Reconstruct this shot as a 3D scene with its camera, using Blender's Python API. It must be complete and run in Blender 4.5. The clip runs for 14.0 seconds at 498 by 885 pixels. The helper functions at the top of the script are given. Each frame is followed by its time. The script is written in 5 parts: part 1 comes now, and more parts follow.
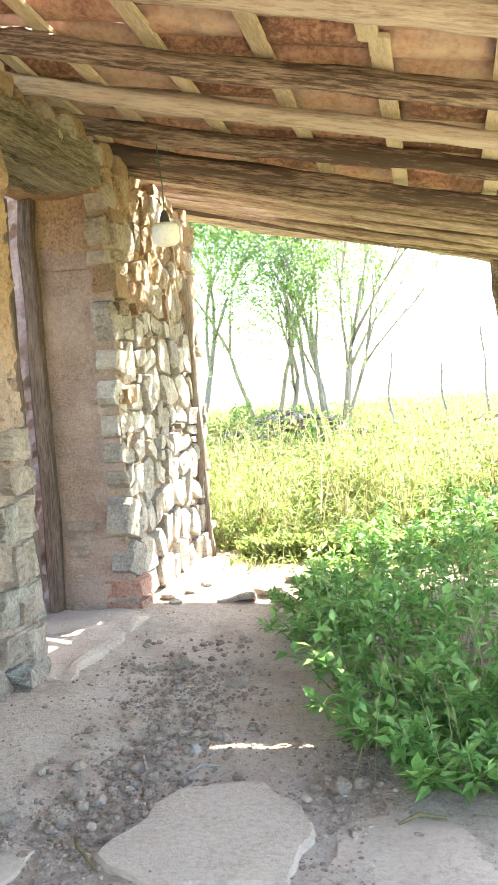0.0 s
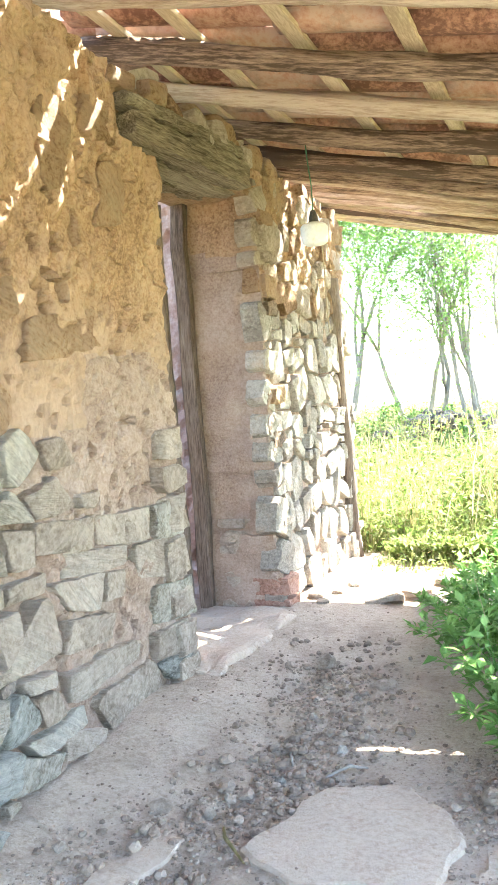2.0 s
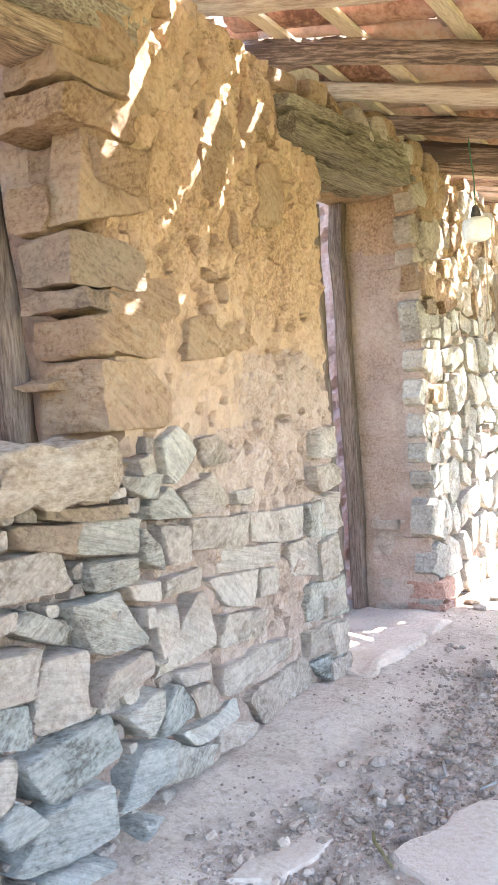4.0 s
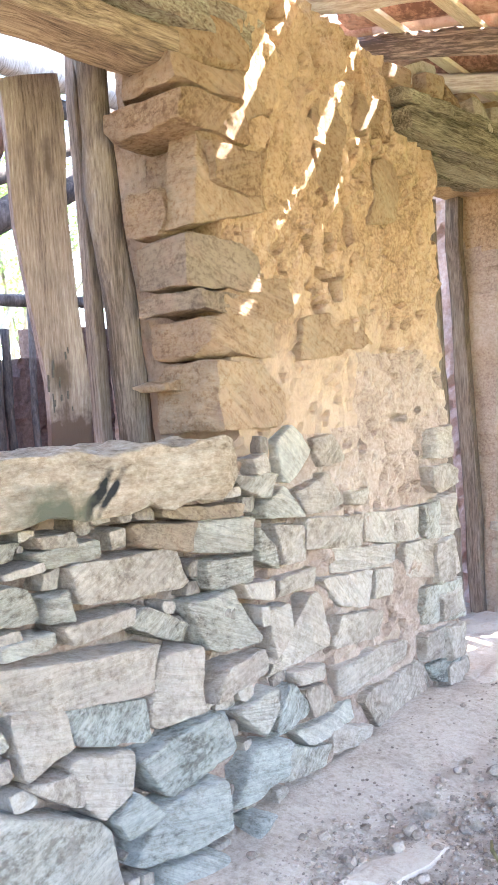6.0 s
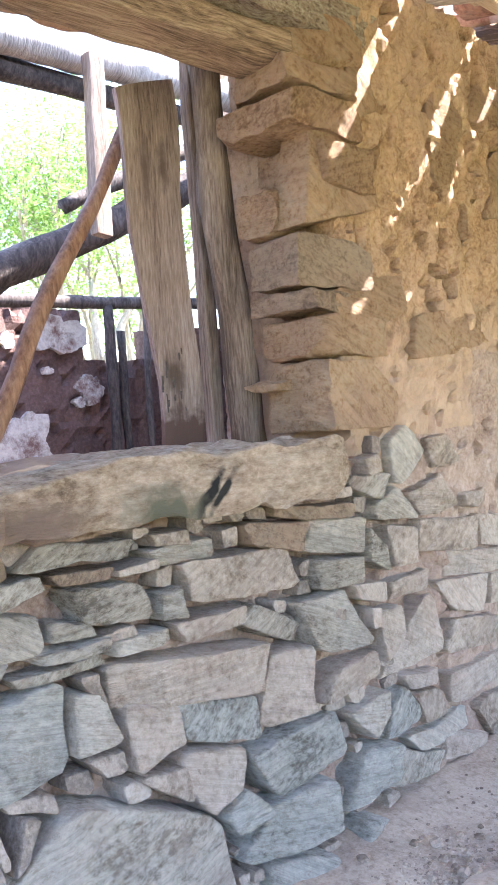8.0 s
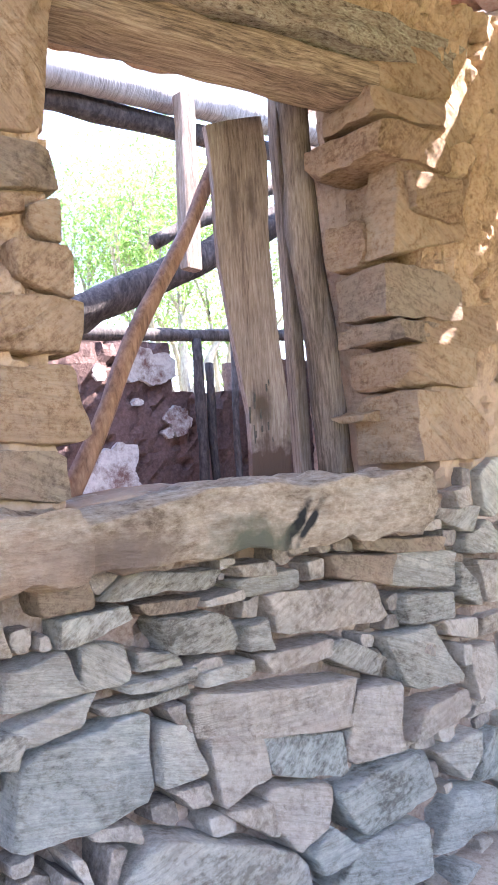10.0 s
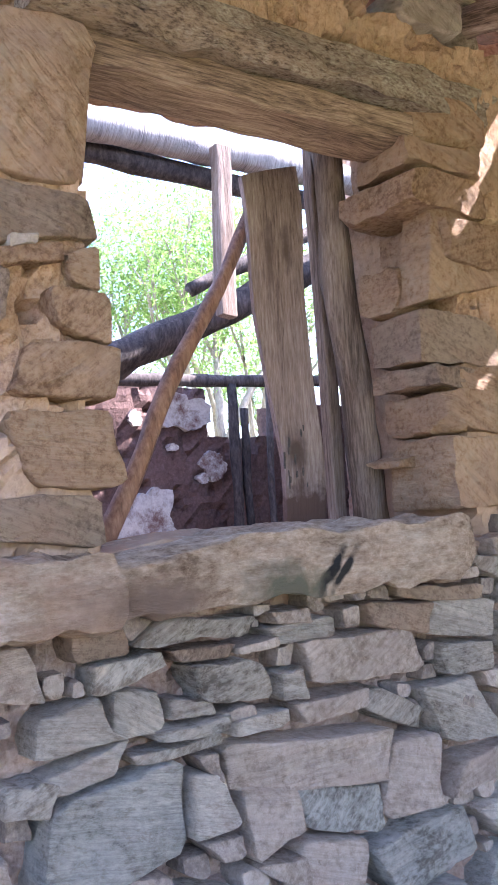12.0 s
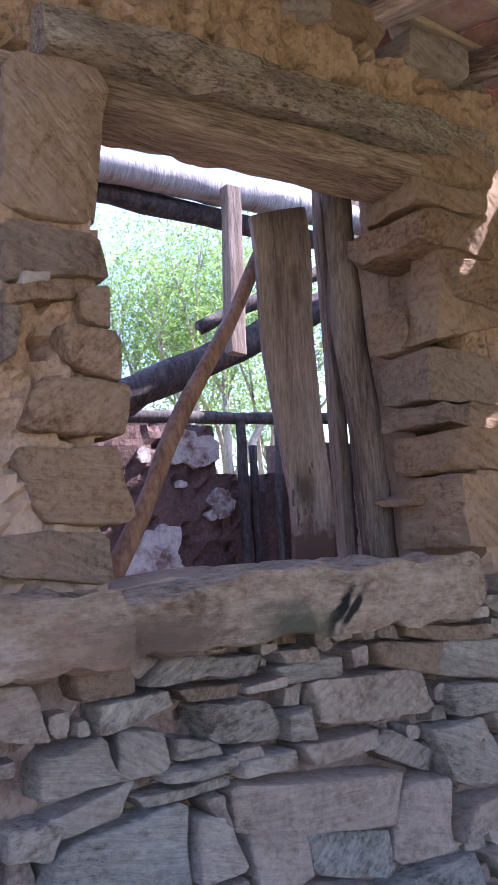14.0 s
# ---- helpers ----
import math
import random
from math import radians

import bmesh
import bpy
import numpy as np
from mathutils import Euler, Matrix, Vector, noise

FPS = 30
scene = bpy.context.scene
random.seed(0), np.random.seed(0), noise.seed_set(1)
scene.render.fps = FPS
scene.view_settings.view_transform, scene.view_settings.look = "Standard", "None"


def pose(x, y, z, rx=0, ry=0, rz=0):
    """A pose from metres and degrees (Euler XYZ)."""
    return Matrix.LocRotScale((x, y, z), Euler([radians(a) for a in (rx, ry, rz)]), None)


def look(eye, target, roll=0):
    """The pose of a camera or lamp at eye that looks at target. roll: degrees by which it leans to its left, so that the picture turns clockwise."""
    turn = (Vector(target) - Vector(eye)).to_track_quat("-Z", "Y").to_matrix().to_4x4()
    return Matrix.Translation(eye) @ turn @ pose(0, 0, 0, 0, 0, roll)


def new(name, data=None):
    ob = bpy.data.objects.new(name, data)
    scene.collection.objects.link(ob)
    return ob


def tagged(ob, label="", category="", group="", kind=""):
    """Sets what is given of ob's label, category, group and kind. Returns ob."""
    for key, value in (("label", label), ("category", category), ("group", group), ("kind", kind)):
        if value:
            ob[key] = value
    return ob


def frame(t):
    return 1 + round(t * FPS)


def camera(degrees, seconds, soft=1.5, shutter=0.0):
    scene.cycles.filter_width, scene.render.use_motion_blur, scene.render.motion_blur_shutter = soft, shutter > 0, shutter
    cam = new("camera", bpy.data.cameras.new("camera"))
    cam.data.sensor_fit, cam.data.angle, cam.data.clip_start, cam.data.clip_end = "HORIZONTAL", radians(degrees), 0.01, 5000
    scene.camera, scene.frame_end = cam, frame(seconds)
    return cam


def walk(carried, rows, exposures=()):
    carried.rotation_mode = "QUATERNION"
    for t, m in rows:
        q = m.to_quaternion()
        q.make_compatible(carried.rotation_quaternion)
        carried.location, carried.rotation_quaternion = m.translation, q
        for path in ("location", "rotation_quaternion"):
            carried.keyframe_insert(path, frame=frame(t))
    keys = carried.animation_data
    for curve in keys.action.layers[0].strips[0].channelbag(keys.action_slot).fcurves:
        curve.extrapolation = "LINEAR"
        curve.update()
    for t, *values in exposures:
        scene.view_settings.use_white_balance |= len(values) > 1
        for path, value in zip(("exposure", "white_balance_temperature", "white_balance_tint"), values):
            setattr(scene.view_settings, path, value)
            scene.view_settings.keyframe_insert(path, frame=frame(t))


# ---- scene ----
cam = camera(31.3, 14.0, soft=1.6)
walk(cam, [
    (0.0, pose(0, 0, 1.15, 86.30, 4.00, 13.00)),
    (0.5, pose(0, 0, 1.15, 86.48, 4.19, 15.20)),
    (1.0, pose(0, 0, 1.15, 86.62, 4.35, 17.44)),
    (1.5, pose(0, 0, 1.15, 86.77, 4.31, 19.80)),
    (2.0, pose(0, 0, 1.15, 86.96, 4.34, 22.53)),
    (2.5, pose(0, 0, 1.15, 87.11, 4.29, 24.76)),
    (3.0, pose(0, 0, 1.15, 87.30, 4.20, 27.44)),
    (3.5, pose(0, 0, 1.15, 87.48, 4.13, 30.17)),
    (4.0, pose(0, 0, 1.15, 87.63, 3.95, 32.54)),
    (6.5, pose(0, 0, 1.15, 88.24, 4.23, 41.79)),
    (7.0, pose(0, 0, 1.15, 88.37, 4.22, 43.81)),
    (7.5, pose(0, 0, 1.15, 88.49, 4.24, 45.49)),
    (8.0, pose(0, 0, 1.15, 88.61, 4.20, 47.06)),
    (8.5, pose(0, 0, 1.15, 89.02, 4.17, 48.63)),
    (9.0, pose(0, 0, 1.15, 89.59, 4.11, 50.17)),
    (11.5, pose(0, 0, 1.15, 93.32, 3.82, 54.70)),
    (12.0, pose(0, 0, 1.15, 94.08, 3.74, 54.89)),
    (12.5, pose(0, 0, 1.15, 94.85, 3.71, 55.03)),
    (13.0, pose(0, 0, 1.15, 95.65, 3.64, 55.24)),
    (13.5, pose(0, 0, 1.15, 96.34, 3.59, 55.41)),
    (14.0, pose(0, 0, 1.15, 96.51, 3.40, 55.42)),
], exposures=[(0.0, 3.40, 6800, 5), (0.5, 3.62, 6650, 6), (1.0, 3.78, 6500, 5), (1.5, 3.70, 6450, 5), (3.0, 3.70, 6320, 9), (4.2, 3.86, 6240, 14), (6.5, 4.04, 6170, 13), (7.5, 3.50, 6170, 16), (8.0, 3.42, 6150, 18), (8.5, 3.36, 6120, 20), (9.0, 3.58, 6100, 21), (11.5, 3.07, 5800, 26), (12.5, 2.73, 5700, 28), (13.5, 2.22, 5550, 31), (14.0, 2.10, 5550, 32)])

# ---- daylight ----
SUN = Vector((0.32, 0.83, 1.0)).normalized()
world = bpy.data.worlds.new("sky")
scene.world = world
world.use_nodes = True
sky = world.node_tree.nodes.new("ShaderNodeTexSky")
sky.sky_type, sky.sun_disc = "NISHITA", False
sky.sun_elevation, sky.sun_rotation = math.asin(SUN.z), math.atan2(SUN.x, SUN.y)
background = world.node_tree.nodes["Background"]
background.inputs["Strength"].default_value = 0.14
world.node_tree.links.new(sky.outputs[0], background.inputs[0])
sun = new("sun", bpy.data.lights.new("sun", "SUN"))
sun.data.energy, sun.data.angle, sun.data.color = 5.0, radians(0.5), (1.0, 0.95, 0.86)
sun.matrix_world = look(SUN * 30, (0, 0, 0))


# ---- materials ----
def surface(name, ramp, scale=6.0, fine=60.0, rough=0.9, bump=0.3, distance=0.01, stretch=(1, 1, 1),
            vary=0.0, island=False, dust=None, dust_amount=0.5, translucent=0.0, speckle_shade=0.0, spin=0.0, bedding=0.0, layers=(1, 0.35, 5)):
    """Procedural surface: a colour ramp over two scales of noise, fine relief, and a shift from piece to piece."""
    m = bpy.data.materials.new(name)
    m.use_nodes = True
    t = m.node_tree
    n, l = t.nodes, t.links
    b = n["Principled BSDF"]
    b.inputs["Roughness"].default_value = rough
    b.inputs["Specular IOR Level"].default_value = 0.25
    co = n.new("ShaderNodeTexCoord")
    mp = n.new("ShaderNodeMapping")
    mp.inputs["Scale"].default_value = stretch
    l.new(co.outputs["Object"], mp.inputs["Vector"])
    if island:
        pick = n.new("ShaderNodeNewGeometry").outputs["Random Per Island"]
    else:
        pick = n.new("ShaderNodeObjectInfo").outputs["Random"]
    if spin:
        turn = n.new("ShaderNodeVectorRotate")
        turn.rotation_type = "X_AXIS"
        angle = n.new("ShaderNodeMath")
        angle.operation = "MULTIPLY_ADD"
        angle.inputs[1].default_value, angle.inputs[2].default_value = spin, -spin / 2
        l.new(pick, angle.inputs[0])
        l.new(angle.outputs[0], turn.inputs["Angle"])
        l.new(co.outputs["Object"], turn.inputs["Vector"])
        l.new(turn.outputs[0], mp.inputs["Vector"])
    if vary:
        shift = n.new("ShaderNodeVectorMath")
        shift.operation = "SCALE"
        shift.inputs[0].default_value = (17.0, 31.0, 23.0)
        l.new(pick, shift.inputs["Scale"])
        l.new(shift.outputs[0], mp.inputs["Location"])
    big = n.new("ShaderNodeTexNoise")
    big.inputs["Scale"].default_value, big.inputs["Detail"].default_value = scale, 5
    big.inputs["Roughness"].default_value = 0.6
    small = n.new("ShaderNodeTexNoise")
    small.inputs["Scale"].default_value, small.inputs["Detail"].default_value = fine, 6
    small.inputs["Roughness"].default_value = 0.7
    l.new(mp.outputs[0], big.inputs["Vector"])
    l.new(mp.outputs[0], small.inputs["Vector"])
    mix = n.new("ShaderNodeMath")
    mix.operation = "MULTIPLY_ADD"
    mix.inputs[1].default_value = 0.65
    l.new(small.outputs[0], mix.inputs[0])
    half = n.new("ShaderNodeMath")
    half.operation = "MULTIPLY"
    half.inputs[1].default_value = 0.5
    l.new(big.outputs[0], half.inputs[0])
    l.new(half.outputs[0], mix.inputs[2])
    value = mix.outputs[0]
    if vary:
        add = n.new("ShaderNodeMath")
        add.operation = "MULTIPLY_ADD"
        add.inputs[1].default_value = vary
        l.new(pick, add.inputs[0])
        l.new(value, add.inputs[2])
        sub = n.new("ShaderNodeMath")
        sub.operation = "SUBTRACT"
        sub.inputs[1].default_value = vary / 2
        l.new(add.outputs[0], sub.inputs[0])
        value = sub.outputs[0]
    cr = n.new("ShaderNodeValToRGB")
    el = cr.color_ramp.elements
    stops = [0.43 + 0.30 * i / (len(ramp) - 1) for i in range(len(ramp))]
    el[0].position, el[0].color = stops[0], (*ramp[0], 1)
    el[1].position, el[1].color = stops[-1], (*ramp[-1], 1)
    for s, c in zip(stops[1:-1], ramp[1:-1]):
        el.new(s).color = (*c, 1)
    l.new(value, cr.inputs[0])
    colour = cr.outputs[0]
    if dust:
        dn = n.new("ShaderNodeTexNoise")
        dn.inputs["Scale"].default_value, dn.inputs["Detail"].default_value = scale * 0.7, 7
        dn.inputs["Roughness"].default_value = 0.75
        l.new(mp.outputs[0], dn.inputs["Vector"])
        dr = n.new("ShaderNodeValToRGB")
        dr.color_ramp.elements[0].position = 0.62 - 0.3 * dust_amount
        dr.color_ramp.elements[1].position = 0.78 - 0.3 * dust_amount
        l.new(dn.outputs[0], dr.inputs[0])
        dm = n.new("ShaderNodeMix")
        dm.data_type = "RGBA"
        l.new(dr.outputs[0], dm.inputs[0])
        l.new(colour, dm.inputs[6])
        dm.inputs[7].default_value = (*dust, 1)
        colour = dm.outputs[2]
    # dark specks in the colour: grain, and the tiny shadows of pits painted in
    if speckle_shade:
        pn = n.new("ShaderNodeTexNoise")
        pn.inputs["Scale"].default_value, pn.inputs["Detail"].default_value = 30.0, 9
        pn.inputs["Roughness"].default_value = 0.8
        l.new(mp.outputs[0], pn.inputs["Vector"])
        pr = n.new("ShaderNodeValToRGB")
        pr.color_ramp.elements[0].position, pr.color_ramp.elements[1].position = 0.36, 0.50
        low = 1 - speckle_shade
        pr.color_ramp.elements[0].color = (low, low * 0.94, low * 0.88, 1)
        l.new(pn.outputs[0], pr.inputs[0])
        pm = n.new("ShaderNodeMix")
        pm.data_type, pm.blend_type = "RGBA", "MULTIPLY"
        pm.inputs[0].default_value = 1.0
        l.new(colour, pm.inputs[6])
        l.new(pr.outputs[0], pm.inputs[7])
        colour = pm.outputs[2]
    height = mix.outputs[0]
    if bedding:
        lm = n.new("ShaderNodeVectorMath")
        lm.operation = "MULTIPLY"
        lm.inputs[1].default_value = layers
        l.new(mp.outputs[0], lm.inputs[0])
        ln = n.new("ShaderNodeTexNoise")
        ln.inputs["Scale"].default_value, ln.inputs["Detail"].default_value = 11.0, 8
        ln.inputs["Roughness"].default_value = 0.8
        l.new(lm.outputs[0], ln.inputs["Vector"])
        lr = n.new("ShaderNodeValToRGB")
        lr.color_ramp.elements[0].position, lr.color_ramp.elements[1].position = 0.40, 0.55
        low = 1 - bedding
        lr.color_ramp.elements[0].color = (low, low, low, 1)
        l.new(ln.outputs[0], lr.inputs[0])
        lx = n.new("ShaderNodeMix")
        lx.data_type, lx.blend_type = "RGBA", "MULTIPLY"
        lx.inputs[0].default_value = 1.0
        l.new(colour, lx.inputs[6])
        l.new(lr.outputs[0], lx.inputs[7])
        colour = lx.outputs[2]
        lh = n.new("ShaderNodeMath")
        lh.operation = "MULTIPLY_ADD"
        lh.inputs[1].default_value = 1.3
        l.new(ln.outputs[0], lh.inputs[0])
        l.new(height, lh.inputs[2])
        height = lh.outputs[0]
    l.new(colour, b.inputs["Base Color"])
    bp = n.new("ShaderNodeBump")
    bp.inputs["Strength"].default_value, bp.inputs["Distance"].default_value = bump, distance
    l.new(height, bp.inputs["Height"])
    l.new(bp.outputs[0], b.inputs["Normal"])
    if translucent:
        tr = n.new("ShaderNodeBsdfTranslucent")
        l.new(colour, tr.inputs[0])
        ms = n.new("ShaderNodeMixShader")
        ms.inputs[0].default_value = translucent
        l.new(b.outputs[0], ms.inputs[1])
        l.new(tr.outputs[0], ms.inputs[2])
        l.new(ms.outputs[0], n["Material Output"].inputs[0])
    return m


MUD = surface("ochre_mud", [(0.25, 0.145, 0.083), (0.40, 0.253, 0.15), (0.47, 0.315, 0.20), (0.50, 0.355, 0.238)], 2.2, 70, 0.95, 0.8, 0.016,
              dust=(0.44, 0.29, 0.205), dust_amount=0.35, speckle_shade=0.4, bedding=0.16, layers=(2, 2, 0.5))
MORTAR = surface("pale_mud_mortar", [(0.29, 0.195, 0.145), (0.43, 0.31, 0.24), (0.51, 0.395, 0.32)], 3, 80, 0.95, 1.0, 0.025, speckle_shade=0.2)
STONE = surface("grey_schist", [(0.23, 0.19, 0.145), (0.49, 0.425, 0.34), (0.60, 0.53, 0.43), (0.72, 0.64, 0.53)], 7, 55, 0.85, 1.0, 0.036, spin=1.2,
                stretch=(1, 0.75, 1.6), vary=0.14, dust=(0.45, 0.37, 0.295), dust_amount=0.3, speckle_shade=0.32, bedding=0.26)
BLUE_STONE = surface("blue_grey_schist", [(0.24, 0.222, 0.185), (0.48, 0.455, 0.39), (0.58, 0.55, 0.475), (0.70, 0.665, 0.58)], 7, 55, 0.85, 1.0, 0.036, spin=1.2,
                     stretch=(1, 0.75, 1.6), vary=0.10, dust=(0.44, 0.375, 0.32), dust_amount=0.15, speckle_shade=0.3, bedding=0.26)
DARK_STONE = surface("dark_field_stone", [(0.07, 0.055, 0.045), (0.14, 0.115, 0.095), (0.24, 0.20, 0.17)], 5, 40, 0.9, 0.8, 0.02, vary=0.2)
WARM_STONE = surface("warm_stone", [(0.32, 0.245, 0.185), (0.50, 0.40, 0.315), (0.585, 0.48, 0.385), (0.65, 0.55, 0.455)], 6, 50, 0.9, 1.0, 0.025, spin=2.2,
                     stretch=(1, 0.95, 1.12), vary=0.16, dust=(0.50, 0.39, 0.31), dust_amount=0.4, speckle_shade=0.3, bedding=0.2)
OCHRE_STONE = surface("ochre_stained_stone", [(0.27, 0.155, 0.085), (0.40, 0.25, 0.145), (0.47, 0.31, 0.188), (0.49, 0.35, 0.23)], 6, 60, 0.92, 1.0, 0.025, spin=2.0,
                      stretch=(1, 0.95, 1.12), vary=0.16, dust=(0.43, 0.28, 0.185), dust_amount=0.45, speckle_shade=0.26, bedding=0.2)
DARK_OCHRE = surface("brown_grey_stone", [(0.20, 0.14, 0.10), (0.30, 0.215, 0.152), (0.38, 0.275, 0.188), (0.42, 0.305, 0.21)], 6, 60, 0.92, 1.0, 0.025, spin=2.0, stretch=(1, 0.95, 1.12), vary=0.15,
                     dust=(0.42, 0.28, 0.19), dust_amount=0.35, speckle_shade=0.3, bedding=0.2)
CREAM_STONE = surface("cream_schist", [(0.30, 0.25, 0.195), (0.54, 0.475, 0.385), (0.65, 0.58, 0.48), (0.74, 0.67, 0.57)], 7, 55, 0.88, 1.0, 0.03, spin=1.6,
                      stretch=(1, 0.8, 1.5), vary=0.12, dust=(0.46, 0.37, 0.295), dust_amount=0.3, speckle_shade=0.2, bedding=0.22)
PALE_STONE = surface("pale_rubble", [(0.26, 0.22, 0.185), (0.42, 0.37, 0.315), (0.55, 0.50, 0.435)], 6, 70, 0.9, 1.0, 0.025,
                     vary=0.25, dust=(0.48, 0.37, 0.27), dust_amount=0.3, speckle_shade=0.35)
PACKING = surface("packing_rubble", [(0.17, 0.135, 0.11), (0.29, 0.235, 0.19), (0.40, 0.33, 0.27)], 6, 70, 0.9, 1.0, 0.02, vary=0.25, island=True, speckle_shade=0.35)
RED_STONE = surface("reddish_stone", [(0.26, 0.13, 0.09), (0.40, 0.22, 0.16), (0.48, 0.30, 0.23)], 5, 60, 0.92, 1.0, 0.02, speckle_shade=0.3)
SILL = surface("sill_stone", [(0.25, 0.17, 0.11), (0.47, 0.345, 0.24), (0.61, 0.475, 0.35), (0.71, 0.585, 0.455)], 4, 45, 0.88, 1.0, 0.035,
               stretch=(1, 0.7, 1.5), dust=(0.47, 0.315, 0.215), dust_amount=0.35, speckle_shade=0.25, bedding=0.22, layers=(1, 0.8, 2.2))
EARTH = surface("dry_earth", [(0.40, 0.305, 0.23), (0.51, 0.40, 0.31), (0.57, 0.46, 0.365), (0.61, 0.50, 0.405)], 2.4, 75, 0.97, 1.0, 0.03,
                dust=(0.38, 0.285, 0.215), dust_amount=0.4, speckle_shade=0.32)
CLOD = surface("earth_clod", [(0.16, 0.115, 0.085), (0.26, 0.195, 0.15), (0.37, 0.29, 0.225)], 14, 90, 0.97, 0.6, 0.006, vary=0.22, island=True)
SLAB = surface("worn_cement", [(0.40, 0.31, 0.24), (0.50, 0.40, 0.315), (0.57, 0.465, 0.37)], 3, 60, 0.95, 0.9, 0.02, dust=(0.52, 0.41, 0.32), dust_amount=0.5, speckle_shade=0.08)
BARK = surface("bare_pole_wood", [(0.09, 0.058, 0.043), (0.27, 0.185, 0.138), (0.41, 0.305, 0.235), (0.56, 0.45, 0.36)], 5, 30, 0.85, 1.0, 0.012,
               stretch=(0.35, 3.5, 3.5), vary=0.3)
LATH = surface("sawn_lath", [(0.36, 0.27, 0.18), (0.52, 0.41, 0.28), (0.60, 0.49, 0.35)], 5, 40, 0.8, 0.3, 0.004, stretch=(4, 0.5, 4), vary=0.15)
MOSSY = surface("mossy_split_log", [(0.13, 0.095, 0.062), (0.30, 0.235, 0.16), (0.42, 0.345, 0.245), (0.50, 0.435, 0.325)], 4, 40, 0.92, 1.0, 0.016, stretch=(4, 0.3, 4), vary=0.15, speckle_shade=0.4, bedding=0.35, layers=(3, 0.25, 3))
LICHEN = surface("lichen_grey_log", [(0.10, 0.07, 0.05), (0.23, 0.165, 0.12), (0.31, 0.25, 0.19), (0.42, 0.38, 0.30)], 5, 60, 0.95, 1.0, 0.02, stretch=(2, 0.8, 2), dust=(0.30, 0.21, 0.14), dust_amount=0.4, speckle_shade=0.5)
WEATHERED = surface("weathered_timber", [(0.08, 0.055, 0.04), (0.16, 0.115, 0.088), (0.235, 0.178, 0.142), (0.32, 0.255, 0.21)], 4, 40, 0.88, 0.9, 0.008,
                    stretch=(4, 4, 0.3), vary=0.15)
LINTEL = surface("lintel_timber", [(0.13, 0.085, 0.058), (0.29, 0.195, 0.13), (0.43, 0.31, 0.215), (0.53, 0.41, 0.30)], 4, 40, 0.88, 0.9, 0.008,
                 stretch=(4, 0.3, 4), vary=0.15, bedding=0.22, layers=(3, 0.3, 3))
LIMBER = surface("ribbed_palm", [(0.20, 0.18, 0.17), (0.40, 0.37, 0.35), (0.55, 0.52, 0.50)], 6, 30, 0.9, 1.0, 0.02, stretch=(0.6, 7, 0.6))
DARK_TIMBER = surface("dark_timber", [(0.03, 0.025, 0.024), (0.08, 0.065, 0.06), (0.15, 0.125, 0.115)], 5, 26, 0.9, 1.0, 0.01, stretch=(2, 2, 0.6), vary=0.15)
BOARD = surface("brown_board", [(0.10, 0.068, 0.055), (0.185, 0.132, 0.112), (0.26, 0.195, 0.168), (0.34, 0.27, 0.24)], 4, 40, 0.85, 0.8, 0.008, stretch=(4, 4, 0.35))
DARK_LINTEL = surface("dark_lintel_timber", [(0.06, 0.042, 0.034), (0.13, 0.095, 0.075), (0.22, 0.17, 0.135)], 4, 40, 0.9, 1.0, 0.01, stretch=(4, 0.3, 4))
RED_POLE = surface("red_brown_pole", [(0.12, 0.062, 0.04), (0.24, 0.13, 0.085), (0.35, 0.215, 0.15)], 6, 30, 0.6, 0.5, 0.006, stretch=(3, 3, 0.5))
CLAY = surface("roof_tile_clay", [(0.17, 0.085, 0.058), (0.36, 0.19, 0.125), (0.46, 0.275, 0.19), (0.50, 0.36, 0.27)], 4, 40, 0.9, 0.5, 0.006,
               vary=0.35, dust=(0.24, 0.17, 0.13), dust_amount=0.35)
RED_MUD = surface("red_mud_wall", [(0.07, 0.042, 0.037), (0.125, 0.075, 0.065), (0.18, 0.115, 0.10)], 3, 40, 0.95, 0.9, 0.02)
LIME = surface("flaking_limewash", [(0.34, 0.30, 0.275), (0.50, 0.46, 0.425), (0.60, 0.56, 0.52)], 9, 40, 0.9, 0.4, 0.006, dust=(0.16, 0.09, 0.075), dust_amount=0.5)
GRASS_GROUND = surface("field_soil", [(0.16, 0.15, 0.07), (0.27, 0.27, 0.13), (0.38, 0.36, 0.21)], 1.2, 20, 0.95, 0.6, 0.03)
LEAF = surface("green_leaf", [(0.12, 0.24, 0.055), (0.20, 0.36, 0.095), (0.31, 0.47, 0.16)], 3, 30, 0.45, 0.1, 0.003, vary=0.25, island=True, translucent=0.5)
WEED = surface("yellow_green_weed", [(0.10, 0.16, 0.03), (0.17, 0.23, 0.055), (0.25, 0.28, 0.09), (0.32, 0.31, 0.14)], 2, 30, 0.65, 0.1, 0.003, vary=0.3, island=True, translucent=0.55)
STRAW = surface("dry_grass", [(0.22, 0.18, 0.08), (0.34, 0.28, 0.14), (0.42, 0.36, 0.21)], 3, 30, 0.8, 0.1, 0.003, vary=0.5, island=True, translucent=0.4)
TREE_LEAF = surface("tree_leaf", [(0.13, 0.23, 0.06), (0.21, 0.33, 0.10), (0.31, 0.42, 0.16)], 2, 20, 0.55, 0.1, 0.003, vary=0.25, island=True, translucent=0.6)
TREE_BARK = surface("tree_bark", [(0.18, 0.15, 0.125), (0.28, 0.245, 0.21), (0.38, 0.34, 0.30)], 4, 25, 0.9, 0.8, 0.02, stretch=(3, 3, 0.6))
